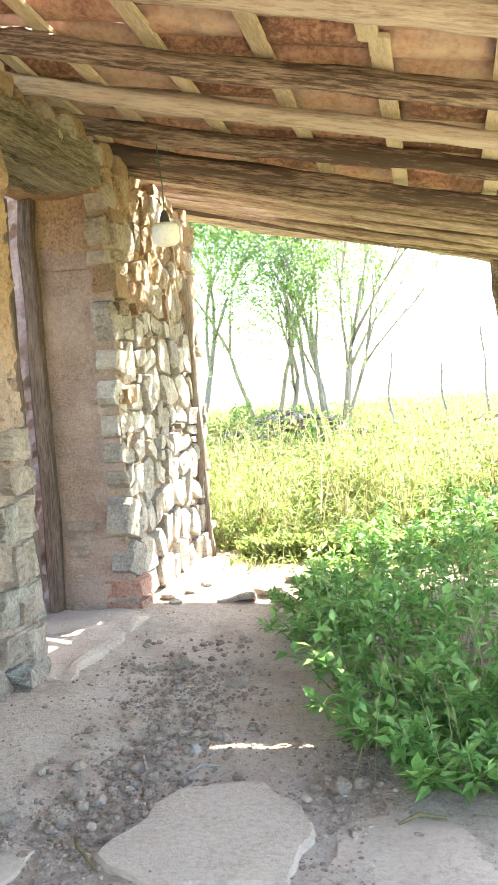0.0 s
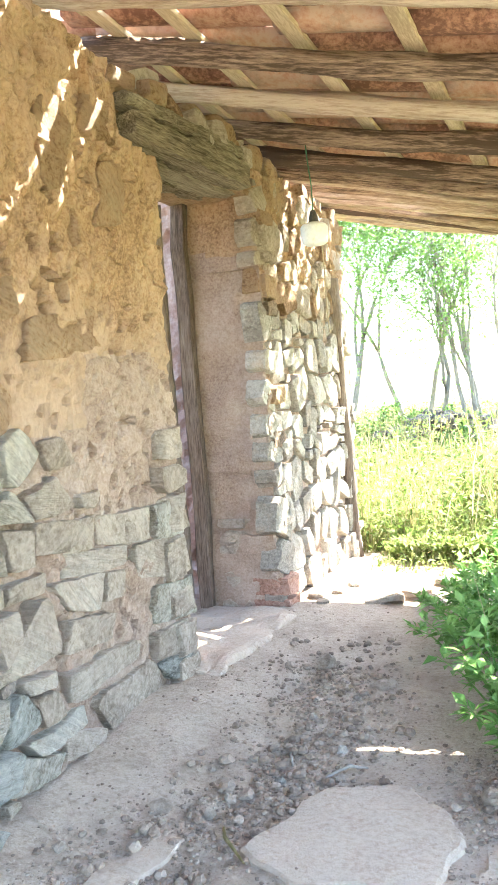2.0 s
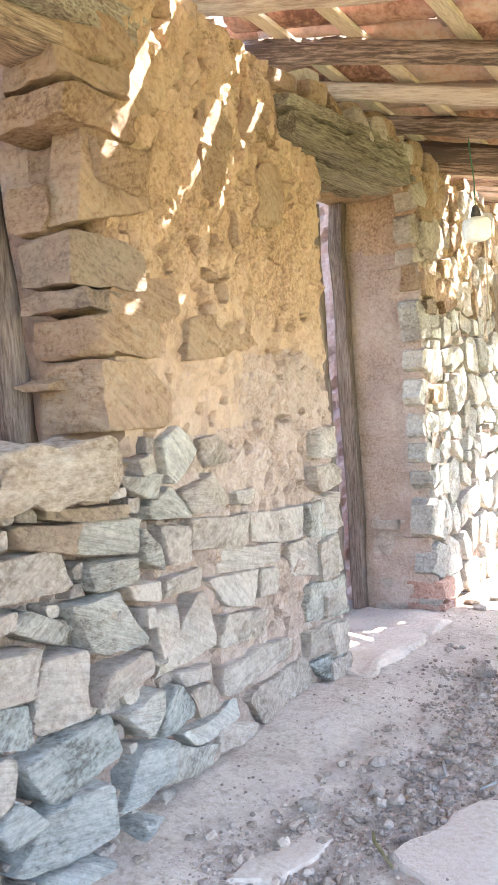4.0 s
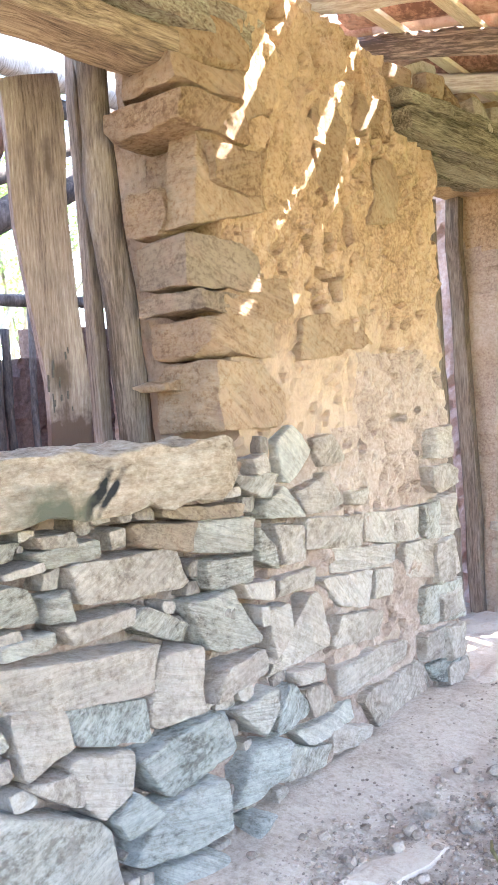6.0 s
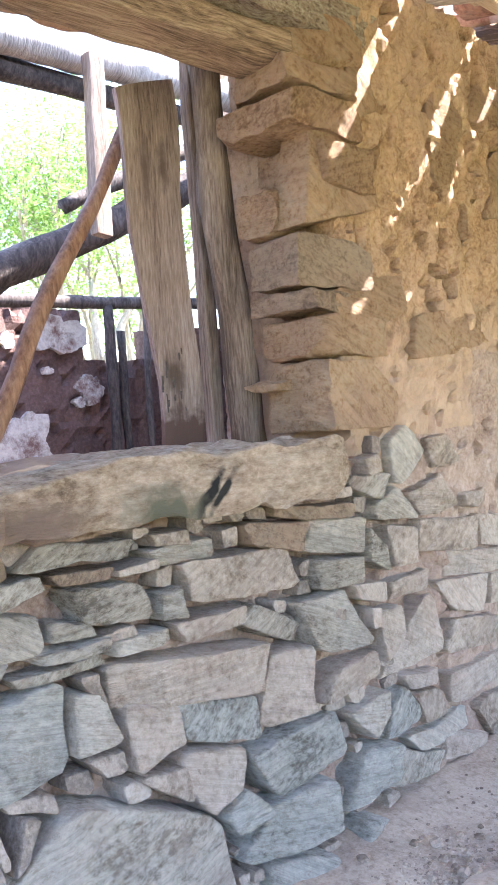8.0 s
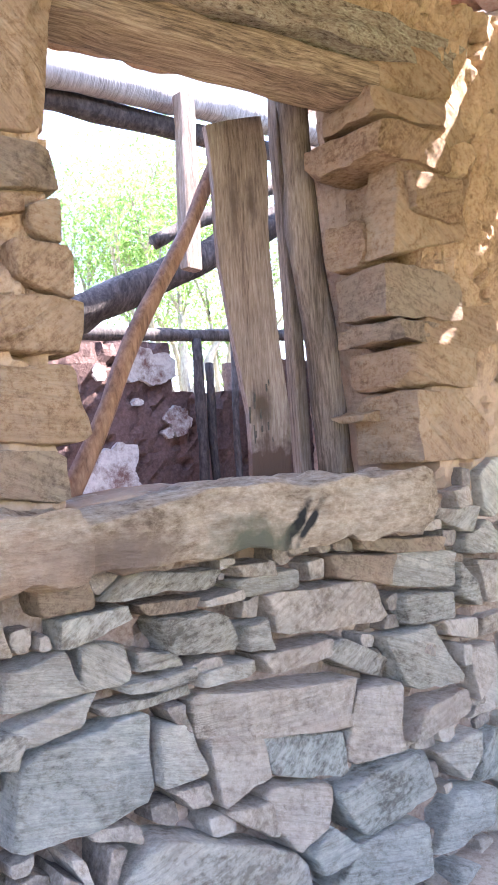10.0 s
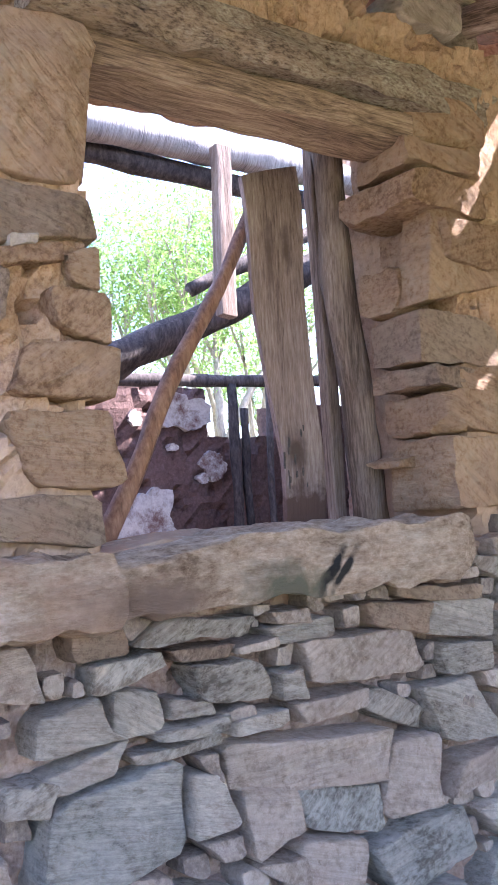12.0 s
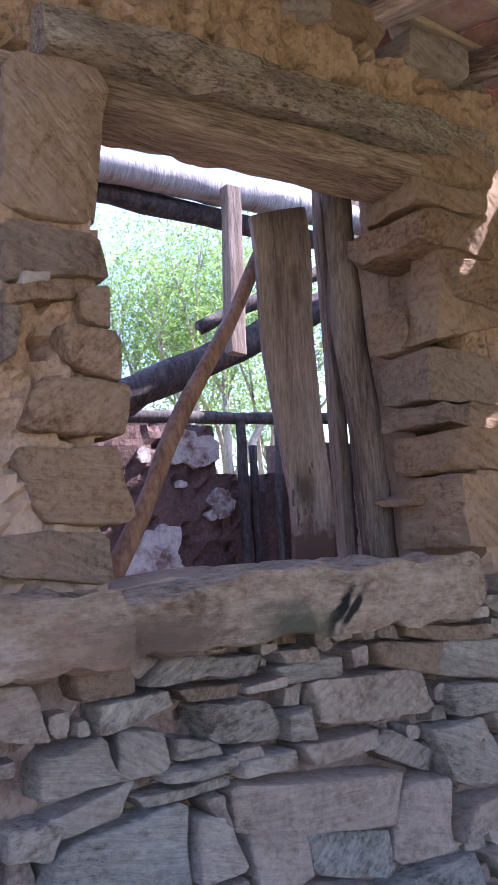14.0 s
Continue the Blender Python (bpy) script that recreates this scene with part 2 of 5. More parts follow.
ENAMEL = surface("white_enamel", [(0.70, 0.69, 0.66), (0.80, 0.79, 0.77), (0.84, 0.83, 0.81)], 8, 60, 0.4, 0.1, 0.002, dust=(0.52, 0.45, 0.37), dust_amount=0.1)
DARK_METAL = surface("dark_metal", [(0.03, 0.03, 0.03), (0.07, 0.06, 0.055), (0.12, 0.09, 0.07)], 20, 90, 0.6, 0.3, 0.002)
WIRE = surface("green_wire", [(0.03, 0.09, 0.05), (0.05, 0.13, 0.07), (0.07, 0.16, 0.09)], 20, 90, 0.5, 0.1, 0.002)


LIME_PINK = surface("grimy_limewash", [(0.36, 0.22, 0.165), (0.50, 0.35, 0.28), (0.60, 0.47, 0.39)], 3, 40, 0.95, 0.6, 0.01, dust=(0.24, 0.14, 0.11), dust_amount=0.25)


def stain(material, centre, angle, half, colour, edge=0.35, axis="X_AXIS"):
    """A stain with a ragged outline, at one spot of the surface."""
    n, l = material.node_tree.nodes, material.node_tree.links
    b = n["Principled BSDF"]
    before = b.inputs["Base Color"].links[0].from_socket
    co = n.new("ShaderNodeTexCoord")
    rot = n.new("ShaderNodeVectorRotate")
    rot.rotation_type = axis
    rot.inputs["Center"].default_value, rot.inputs["Angle"].default_value = centre, angle
    l.new(co.outputs["Object"], rot.inputs["Vector"])
    sub = n.new("ShaderNodeVectorMath")
    sub.operation = "SUBTRACT"
    sub.inputs[1].default_value = centre
    l.new(rot.outputs[0], sub.inputs[0])
    div = n.new("ShaderNodeVectorMath")
    div.operation = "DIVIDE"
    div.inputs[1].default_value = half
    l.new(sub.outputs[0], div.inputs[0])
    size = n.new("ShaderNodeVectorMath")
    size.operation = "LENGTH"
    l.new(div.outputs[0], size.inputs[0])
    ragged = n.new("ShaderNodeTexNoise")
    ragged.inputs["Scale"].default_value, ragged.inputs["Detail"].default_value = 30, 6
    l.new(co.outputs["Object"], ragged.inputs["Vector"])
    add = n.new("ShaderNodeMath")
    add.operation = "MULTIPLY_ADD"
    add.inputs[1].default_value = 1.6
    l.new(ragged.outputs[0], add.inputs[0])
    l.new(size.outputs["Value"], add.inputs[2])
    ramp = n.new("ShaderNodeMapRange")
    ramp.inputs["From Min"].default_value, ramp.inputs["From Max"].default_value = 1.8 - edge, 1.8 + edge
    ramp.inputs["To Min"].default_value, ramp.inputs["To Max"].default_value = 1.0, 0.0
    l.new(add.outputs[0], ramp.inputs[0])
    mix = n.new("ShaderNodeMix")
    mix.data_type = "RGBA"
    l.new(ramp.outputs[0], mix.inputs[0])
    l.new(before, mix.inputs[6])
    mix.inputs[7].default_value = (*colour, 1)
    l.new(mix.outputs[2], b.inputs["Base Color"])


def washed(material, low, high, colour, amount):
    """The lower render of the wall, of another, pinker earth, with a ragged upper edge."""
    n, l = material.node_tree.nodes, material.node_tree.links
    b = n["Principled BSDF"]
    before = b.inputs["Base Color"].links[0].from_socket
    co = n.new("ShaderNodeTexCoord")
    sep = n.new("ShaderNodeSeparateXYZ")
    l.new(co.outputs["Object"], sep.inputs[0])
    ragged = n.new("ShaderNodeTexNoise")
    ragged.inputs["Scale"].default_value, ragged.inputs["Detail"].default_value = 3.5, 6
    l.new(co.outputs["Object"], ragged.inputs["Vector"])
    add = n.new("ShaderNodeMath")
    add.operation = "MULTIPLY_ADD"
    add.inputs[1].default_value = 0.5
    l.new(ragged.outputs[0], add.inputs[0])
    l.new(sep.outputs["Z"], add.inputs[2])
    ramp = n.new("ShaderNodeMapRange")
    ramp.inputs["From Min"].default_value, ramp.inputs["From Max"].default_value = low + 0.25, high + 0.25
    ramp.inputs["To Min"].default_value, ramp.inputs["To Max"].default_value = amount, 0.0
    l.new(add.outputs[0], ramp.inputs[0])
    mix = n.new("ShaderNodeMix")
    mix.data_type = "RGBA"
    l.new(ramp.outputs[0], mix.inputs[0])
    l.new(before, mix.inputs[6])
    mix.inputs[7].default_value = (*colour, 1)
    l.new(mix.outputs[2], b.inputs["Base Color"])


washed(MUD, 1.15, 1.55, (0.47, 0.335, 0.245), 0.65)
stain(SILL, (-1.58, 1.315, 0.98), radians(38), (0.3, 0.016, 0.075), (0.02, 0.018, 0.017), 0.3)
stain(SILL, (-1.58, 1.36, 0.99), radians(38), (0.3, 0.010, 0.06), (0.03, 0.027, 0.025), 0.3)
stain(SILL, (-1.58, 1.20, 0.96), radians(10), (0.3, 0.10, 0.05), (0.16, 0.15, 0.10), 0.5)
stain(SILL, (-1.58, 0.86, 0.97), 0.0, (0.3, 0.12, 0.04), (0.24, 0.165, 0.12), 0.6)
stain(BOARD, (0.0, 0.0, 0.0), 0.0, (0.3, 0.3, 0.13), (0.10, 0.062, 0.048), 0.2)
stain(BOARD, (0.0, -0.05, 0.86), 0.0, (0.3, 0.012, 0.08), (0.11, 0.078, 0.065), 0.6)
stain(BOARD, (0.0, 0.01, 0.88), 0.0, (0.3, 0.014, 0.06), (0.10, 0.07, 0.058), 0.6)
stain(BOARD, (0.0, 0.0, 0.25), 0.0, (0.3, 0.03, 0.05), (0.09, 0.062, 0.05), 0.6)


# ---- builders ----
def link(name, bm, material, parent=None, label="", smooth=False):
    """A bmesh as one mesh object."""
    me = bpy.data.meshes.new(name)
    bm.to_mesh(me)
    bm.free()
    me.materials.append(material)
    if smooth:
        me.shade_smooth()
    ob = new(name, me)
    ob.parent = parent
    if label:
        tagged(ob, label)
    return ob


def raw(name, verts, faces, material, parent=None, label="", smooth=False):
    me = bpy.data.meshes.new(name)
    me.from_pydata(verts, [], faces)
    me.materials.append(material)
    me.update()
    if smooth:
        me.shade_smooth()
    ob = new(name, me)
    ob.parent = parent
    if label:
        tagged(ob, label)
    return ob


def part(name, bm, material, parent, label=""):
    return link(name, bm, material, parent, label)


def empty(name, at=(0, 0, 0), **tags):
    ob = new(name)
    ob.location = at
    return tagged(ob, **tags)


def n3(p, s, seed=0.0):
    return noise.noise(Vector((p[0] * s + seed, p[1] * s + seed * 0.7, p[2] * s - seed)))


def fbm(p, s, octaves=4, seed=0.0):
    return noise.fractal(Vector((p[0] * s + seed, p[1] * s - seed, p[2] * s + seed * 0.3)), 0.8, 2.1, octaves)


def rough_box(bm, centre, size, turn=None, bevel=0.02, cuts=3, rough=0.02, freq=6.0, seed=0.0):
    """A worn block: a cut-up box with rounded edges and an uneven surface."""
    made = bmesh.ops.create_cube(bm, size=1.0)["verts"]
    edges = list({e for v in made for e in v.link_edges})
    bmesh.ops.subdivide_edges(bm, edges=edges, cuts=cuts, use_grid_fill=True)
    verts = [v for v in bm.verts if v.tag is False]
    sx, sy, sz = size
    m = Matrix.Translation(centre) @ (turn or Matrix())
    for v in verts:
        p = Vector((v.co.x * sx, v.co.y * sy, v.co.z * sz))
        h = Vector((sx / 2 - bevel, sy / 2 - bevel, sz / 2 - bevel))
        c = Vector([max(-a, min(a, b)) for a, b in zip(h, p)])
        d = p - c
        if d.length > 1e-6:
            p = c + d.normalized() * bevel
        out = p.normalized() if p.length else Vector((0, 0, 1))
        q = p + Vector((n3(p, freq, seed), n3(p, freq, seed + 9), n3(p, freq, seed + 21))) * rough
        v.co = m @ q
        v.tag = True
    return bm


def block(name, centre, size, material, parent=None, label="", turn=None, **kw):
    bm = bmesh.new()
    rough_box(bm, centre, size, turn, **kw)
    return link(name, bm, material, parent, label)


def chipped(name, centre, size, material, parent, seed, turn=None, label="", chips=9, rough=0.016, cuts=9):
    """A split block: a box with planes broken off its corners and edges."""
    rnd = random.Random(seed * 7.3)
    bm = bmesh.new()
    rough_box(bm, (0, 0, 0), size, None, bevel=min(size) * 0.05, cuts=cuts, rough=rough, freq=11, seed=seed)
    half = Vector(size) / 2
    planes = []
    for k in range(chips):
        n = Vector([rnd.choice((-1, 1, 0, rnd.uniform(-1, 1))) / max(h, 0.03) for h in half])
        if n.length < 1e-3:
            continue
        n.normalize()
        planes.append((n, sum(abs(a) * h for a, h in zip(n, half)) * rnd.uniform(0.72, 0.97)))
    m = Matrix.Translation(centre) @ (turn or Matrix())
    for v in bm.verts:
        p = v.co.copy()
        for n, d in planes:
            over = p.dot(n) - d
            if over > 0:
                p -= n * over
        v.co = m @ (p + Vector((n3(p, 30, seed), n3(p, 30, seed + 5), n3(p, 30, seed + 8))) * 0.006)
    return link(name, bm, material, parent, label)


def tube(bm, path, radii, sides=9, knots=0.0, seed=0.0, ridges=0.0):
    """A tapered, uneven pole along a path."""
    rings = []
    for i, (p, r) in enumerate(zip(path, radii)):
        p = Vector(p)
        a = Vector(path[max(i - 1, 0)])
        b = Vector(path[min(i + 1, len(path) - 1)])
        axis = (b - a).normalized()
        u = axis.orthogonal() if abs(axis.z) > 0.9 else axis.cross(Vector((0, 0, 1)))
        u.normalize()
        w = axis.cross(u)
        ring = []
        for k in range(sides):
            g = 2 * math.pi * k / sides
            d = u * math.cos(g) + w * math.sin(g)
            rr = r * (1 + knots * n3(p * 1.0 + d * 0.6, 5.0, seed) + ridges * n3((d.x * 2.2 + p.x * 0.5, d.y * 2.2 + p.y * 0.5, d.z * 2.2 + p.z * 0.5), 1.6, seed + 5))
            ring.append(bm.verts.new(p + d * rr))
        rings.append(ring)
    for a, b in zip(rings, rings[1:]):
        for k in range(sides):
            bm.faces.new((a[k], a[(k + 1) % sides], b[(k + 1) % sides], b[k]))
    bm.faces.new(rings[0][::-1])
    bm.faces.new(rings[-1])
    return bm


def pole(name, a, b, r0, r1, material, parent=None, label="", bend=0.02, steps=14, knots=0.35, seed=0.0, sides=10, ridges=0.0):
    a, b = Vector(a), Vector(b)
    pts, rad = [], []
    for i in range(steps + 1):
        k = i / steps
        p = a.lerp(b, k)
        w = math.sin(math.pi * k)
        off = Vector((n3((k * 2.2, seed, 0), 1, seed), n3((k * 2.2, seed, 5), 1, seed + 3), n3((k * 2.2, seed, 9), 1, seed + 6)))
        pts.append(p + off * bend * w * 2)
        rad.append((r0 + (r1 - r0) * k))
    bm = bmesh.new()
    tube(bm, pts, rad, sides, knots, seed, ridges)
    return link(name, bm, material, parent, label, smooth=True)


# ---- plan ----
WALL_X, BACK_X = -1.66, -2.12
END_Y, START_Y = 5.88, -0.9
WIN = (0.80, 1.965, 1.00, 2.27)
DOOR = (3.24, 4.29, -0.2, 2.17)


def clamp01(v):
    return max(0.0, min(1.0, v))


def wall_top(y):
    return 2.40 - 0.05 * (y - 3.0) + 0.05 * clamp01((2.75 - y) / 0.3)


def front_x(y, z):
    """The outer face of the front wall, which leans out towards its foot."""
    lean = clamp01((2.7 - y) / 1.0) * clamp01(1 - z / 0.55)
    return WALL_X + 0.17 * lean


HOLES = ((2.515, 1.537, 0.026, 0.036), (2.47, 1.603, 0.03, 0.018), (2.62, 1.765, 0.022, 0.05), (2.18, 1.93, 0.014, 0.05), (2.38, 1.68, 0.02, 0.02))


def hole(y, z):
    """Small blind holes where a stone or a scaffold pole has come out of the mud."""
    return 0.085 if any(abs(y - a) < c and abs(z - b) < d for a, b, c, d in HOLES) else 0.0


def roof_z(x, y):
    return 2.52 - 0.25 * (x + 1.66) - 0.06 * (y - 3.0)


# ---- ground ----
def build_ground():
    def height(x, y):
        h = 0.02 * fbm((x, y, 0), 1.1, 4) + 0.009 * fbm((x, y, 3), 6, 4)
        if x < -1.2 and y < 5.9:
            h += 0.05 * clamp01((-1.2 - x) / 0.4) * clamp01((y + 2) / 2) * (0.6 if y > 3 else 1.0)
        if y > 5.6 or x > 0.6:
            h += 0.04 * fbm((x, y, 7), 0.35, 3)
        if y < 4.0:
            h += 0.016 * fbm((x, y, 11), 9, 3) * math.exp(-((x + 1.1) / 0.25) ** 2)
        far = max(0.0, math.hypot(x, y) - 25)
        return h + 0.012 * min(far, 200) * (0.5 + 0.5 * noise.noise(Vector((x * 0.006, y * 0.006, 2.0))))

    def grade(lo, hi, near_lo, near_hi, step):
        vals, v = [], near_lo
        while v < near_hi:
            vals.append(v)
            v += step
        d, v = step, near_hi
        while v < hi:
            vals.append(v)
            d *= 1.22
            v += d
        vals.append(hi)
        d, v = step * 1.22, near_lo - step
        while v > lo:
            vals.insert(0, v)
            d *= 1.22
            v -= d
        vals.insert(0, lo)
        return vals

    xs, ys = grade(-900, 900, -2.3, 1.2, 0.035), grade(-900, 1500, 0.8, 6.2, 0.035)
    verts = [(x, y, height(x, y)) for y in ys for x in xs]
    w = len(xs)
    faces = [(j * w + i, j * w + i + 1, (j + 1) * w + i + 1, (j + 1) * w + i) for j in range(len(ys) - 1) for i in range(w - 1)]
    ob = raw("ground", verts, faces, EARTH, smooth=True)
    ob.data.materials.append(GRASS_GROUND)
    me = ob.data
    for p in me.polygons:
        c = p.center
        if c.y > 5.95 + 0.2 * math.sin(c.x * 3) or c.x > 1.3 or c.y < -6 or c.x < -7:
            p.material_index = 1
    tagged(ob, "dry trodden earth that runs out into a weedy field", "ground", kind="structure")
    return height


ground_height = build_ground()


# ---- front wall: a mud core, pierced by a window and a doorway ----
def shell_wall(name, y0, y1, step, openings, front, back, top, material, seed, rough=0.028, joint=lambda y, z: 0.0, high=2.7, dent=lambda y, z: 0.0):
    """A wall with thickness, wobbling faces and real openings. Runs along y."""
    ny = round((y1 - y0) / step)
    nz = round(high / step)
    z0 = -0.12

    def solid(i, j):
        if not (0 <= i < ny and 0 <= j < nz):
            return False
        y, z = y0 + (i + 0.5) * step, z0 + (j + 0.5) * step
        if z > top(y) + 0.05 * n3((0, y, 1), 3.0, seed):
            return False
        for a, b, c, d in openings:
            if a + 0.025 * n3((0, z, 0), 5, seed) < y < b + 0.02 * n3((0, z, 4), 5, seed) and c < z < d:
                return False
        return True

    depth = 6
    verts, faces, index = [], [], {}

    def vert(i, j, k):
        key = (i, j, k)
        if key not in index:
            y, z = y0 + i * step, z0 + j * step
            f = k / depth
            x = front(y, z) * (1 - f) + back * f
            p = (x, y, z)
            a = fbm(p, 3.0, 4, seed)
            c = fbm(p, 11.0, 3, seed + 4)
            d = (a * 0.6 + c * 0.5) * rough + 0.004 * n3(p, 38.0, seed)
            dx = d if k < depth / 2 else -d
            if k == 0:
                dx -= min(0.045, 0.24 * max(0.0, n3((x * 0.3, y, z * 1.3), 15.0, seed + 60) - 0.34))
                dx -= dent(y, z)
            ridge = 0.010 * abs(n3(p, 26.0, seed + 2))
            if k == 0:
                near, _ = noise.voronoi((y * 3.2 + 0.25 * a, z * 5.2 + 0.3 * c, seed))
                ridge += 0.010 * clamp01(1 - (near[1] - near[0]) * 8.0) + joint(y, z) + 0.008 * noise.cell(_[0] * 3.7) + 0.065 * max(0.0, n3((0, y * 1.0, z * 0.28), 19.0, seed + 12) - 0.22)
            verts.append((x + dx - (ridge if k == 0 else 0),
                          y + rough * 0.7 * n3(p, 9.0, seed + 31), z + rough * 0.7 * n3(p, 9.0, seed + 47)))
            index[key] = len(verts) - 1
        return index[key]

    grid = [[solid(i, j) for j in range(nz)] for i in range(ny)]

    def at(i, j):
        return 0 <= i < ny and 0 <= j < nz and grid[i][j]

    for i in range(ny):
        for j in range(nz):
            if not grid[i][j]:
                continue
            faces.append((vert(i, j, 0), vert(i + 1, j, 0), vert(i + 1, j + 1, 0), vert(i, j + 1, 0)))
            faces.append((vert(i, j, depth), vert(i, j + 1, depth), vert(i + 1, j + 1, depth), vert(i + 1, j, depth)))
            for di, dj, e in ((-1, 0, ((i, j), (i, j + 1))), (1, 0, ((i + 1, j + 1), (i + 1, j))),
                              (0, -1, ((i + 1, j), (i, j))), (0, 1, ((i, j + 1), (i + 1, j + 1)))):
                if not at(i + di, j + dj):
                    (a0, a1), (b0, b1) = e
                    for k in range(depth):
                        faces.append((vert(a0, a1, k), vert(b0, b1, k), vert(b0, b1, k + 1), vert(a0, a1, k + 1)))
    ob = raw(name, verts, faces, material)
    return ob


front_wall = shell_wall("wall_front", START_Y, END_Y, 0.018, [WIN, DOOR], lambda y, z: front_x(y, z) - 0.018, BACK_X, wall_top, MUD, 1.7, dent=hole,
                        joint=lambda y, z: 0.008 + 0.06 * clamp01((2.35 - y) / 0.5) if z < 1.0 + 0.1 * math.sin(y * 5) and y < 3.2 else (0.022 if y > 4.35 and z < 1.7 else 0.0))
front_wall.data.materials.append(MORTAR)
for face in front_wall.data.polygons:
    mid = face.center
    edge = 1.0 + 0.25 * n3(mid, 2.5, 3.0) + (0.35 if 2.6 < mid.y < 3.3 else 0.0) + (0.9 if mid.y > 4.2 else 0.0)
    if mid.z < edge:
        face.material_index = 1
tagged(front_wall, "ochre mud and rubble stone house wall with a window and a doorway", "wall", kind="structure")


# ---- roof of the veranda ----
RAFTERS = (0.45, 0.8, 1.25, 1.7, 2.15, 2.59, 3.14, 3.60, 4.07, 4.56, 4.92, 5.09, 5.24, 5.40, 5.55, 5.70, 5.84, 5.96, 6.07)
LATHS = (-1.72, -1.40, -1.0, -0.6, -0.19, 0.2, 0.6, 0.95)


def build_roof():
    frame_ob = empty("veranda_roof", (0, 0, 0), label="low veranda roof of bare poles, laths and old clay tiles", category="roof", kind="structure")
    rnd = random.Random(5)
    for i, y in enumerate(RAFTERS):
        r = (0.036 if y < 4.8 else 0.024) + 0.012 * rnd.random()
        skew = rnd.uniform(-0.05, 0.05) if y != 3.14 else 0.0
        a, b = Vector((-2.0, y - skew, roof_z(-2.0, y))), Vector((1.1, y + skew, roof_z(1.1, y)))
        ob = pole("rafter", (0, 0, 0), ((b - a).length, 0, 0), r * 1.1, r * 0.9, BARK, frame_ob,
             bend=0.022, steps=60, knots=0.3, sides=16, ridges=0.45, seed=i * 3.3 + 1)
        ob.matrix_local = Matrix.Translation(a) @ (b - a).to_track_quat("X", "Z").to_matrix().to_4x4()
    for i, x in enumerate(LATHS):
        y = 0.35
        while y < 6.0:
            ln = min(rnd.uniform(1.8, 2.6), 6.1 - y)
            yc = y + ln / 2
            tilt = Matrix.Rotation(math.atan(0.25), 4, "Y") @ Matrix.Rotation(rnd.uniform(-0.012, 0.012), 4, "Z") @ Matrix.Rotation(-math.atan(0.06), 4, "X")
            block("lath", (x + rnd.uniform(-0.01, 0.01), yc, roof_z(x, yc) + 0.055), (0.07, ln + 0.05, 0.02), LATH, frame_ob, turn=tilt,
                  bevel=0.003, cuts=5, rough=0.005, freq=3, seed=i * 2.0 + y)
            y += ln


def tile_mesh(up, seed):
    """One half-round clay tile, 0.5 m long along x, tapered, with thickness."""
    verts, faces = [], []
    seg, cuts = 8, 4
    for side in (0, 1):
        for c in range(cuts + 1):
            k = c / cuts
            for s in range(seg + 1):
                g = math.pi * (0.06 + 0.88 * s / seg)
                r = (0.098 - 0.016 * k) - side * 0.013
                wob = 0.004 * n3((k * 3, s * 0.4, seed), 1.7, seed)
                yy = math.cos(g) * (r + wob)
                zz = math.sin(g) * (r + wob) * 0.72
                verts.append((-0.25 + 0.5 * k + 0.006 * n3((s, 0, seed), 0.9), yy, (zz if up else -zz)))
    w = seg + 1
    half = w * (cuts + 1)
    for c in range(cuts):
        for s in range(seg):
            a = c * w + s
            faces.append((a, a + 1, a + w + 1, a + w))
            a += half
            faces.append((a, a + w, a + w + 1, a + 1))
    for s in range(seg):
        faces.append((s, half + s, half + s + 1, s + 1))
        a = cuts * w + s
        faces.append((a, a + 1, half + a + 1, half + a))
    for c in range(cuts):
        for e in (0, seg):
            a = c * w + e
            faces.append((a, a + w, half + a + w, half + a))
    me = bpy.data.meshes.new("tile")
    me.from_pydata(verts, [], faces)
    me.materials.append(CLAY)
    me.update()
    me.shade_smooth()
    return me


SLIPPED = {(25, 3): 0.05, (16, 0): -0.13, (15, 1): 0.10, (17, 1): 0.14, (18, 1): 0.12}
SPREAD = {15: -0.012, 16: 0.010, 17: -0.012, 18: 0.002, 19: 0.016}


def build_tiles():
    rnd = random.Random(11)
    roof = bpy.data.objects["veranda_roof"]
    trough = [tile_mesh(False, s) for s in (0.3, 2.1, 4.4)]
    cap = [tile_mesh(True, s) for s in (1.3, 3.1, 5.4)]
    slope = math.atan(0.25)
    y, row = 0.375, 5
    while y < 6.12:
        for c in range(-1, 7):
            x = -1.62 + 0.42 * c
            if c in (0, 1) and 5.05 < y < 5.95:
                continue
            if (row, c) == (25, 4):
                gone = (False,)
            else:
                gone = ()
            if c == -1 and 2.3 < y < 3.4 and rnd.random() < 0.4:
                continue
            for up in (False, True):
                if up in gone:
                    continue
                if up and c == 0 and row in (15, 17, 18):
                    continue
                yy = y + (0.105 if up else SPREAD.get(row, 0.0) if c in (0, 1) else 0.0) + rnd.uniform(-0.012, 0.012) * (0.3 if row in SPREAD else 1.0)
                z = roof_z(x, yy) + (0.135 if not up else 0.135) + 0.004 * rnd.random() + (0.012 if up else 0)
                ob = new("tile", rnd.choice(cap if up else trough))
                nudge = SLIPPED.get((row, c), 0.0) if up else 0.0
                ob.parent = roof
                ob.matrix_local = (Matrix.Translation((x + nudge + rnd.uniform(-0.02, 0.02), yy, z)) @ Matrix.Rotation(slope - 0.03, 4, "Y")
                                   @ Matrix.Rotation(rnd.uniform(-0.03, 0.03), 4, "Z"))
        y += 0.205
        row += 1


build_roof()


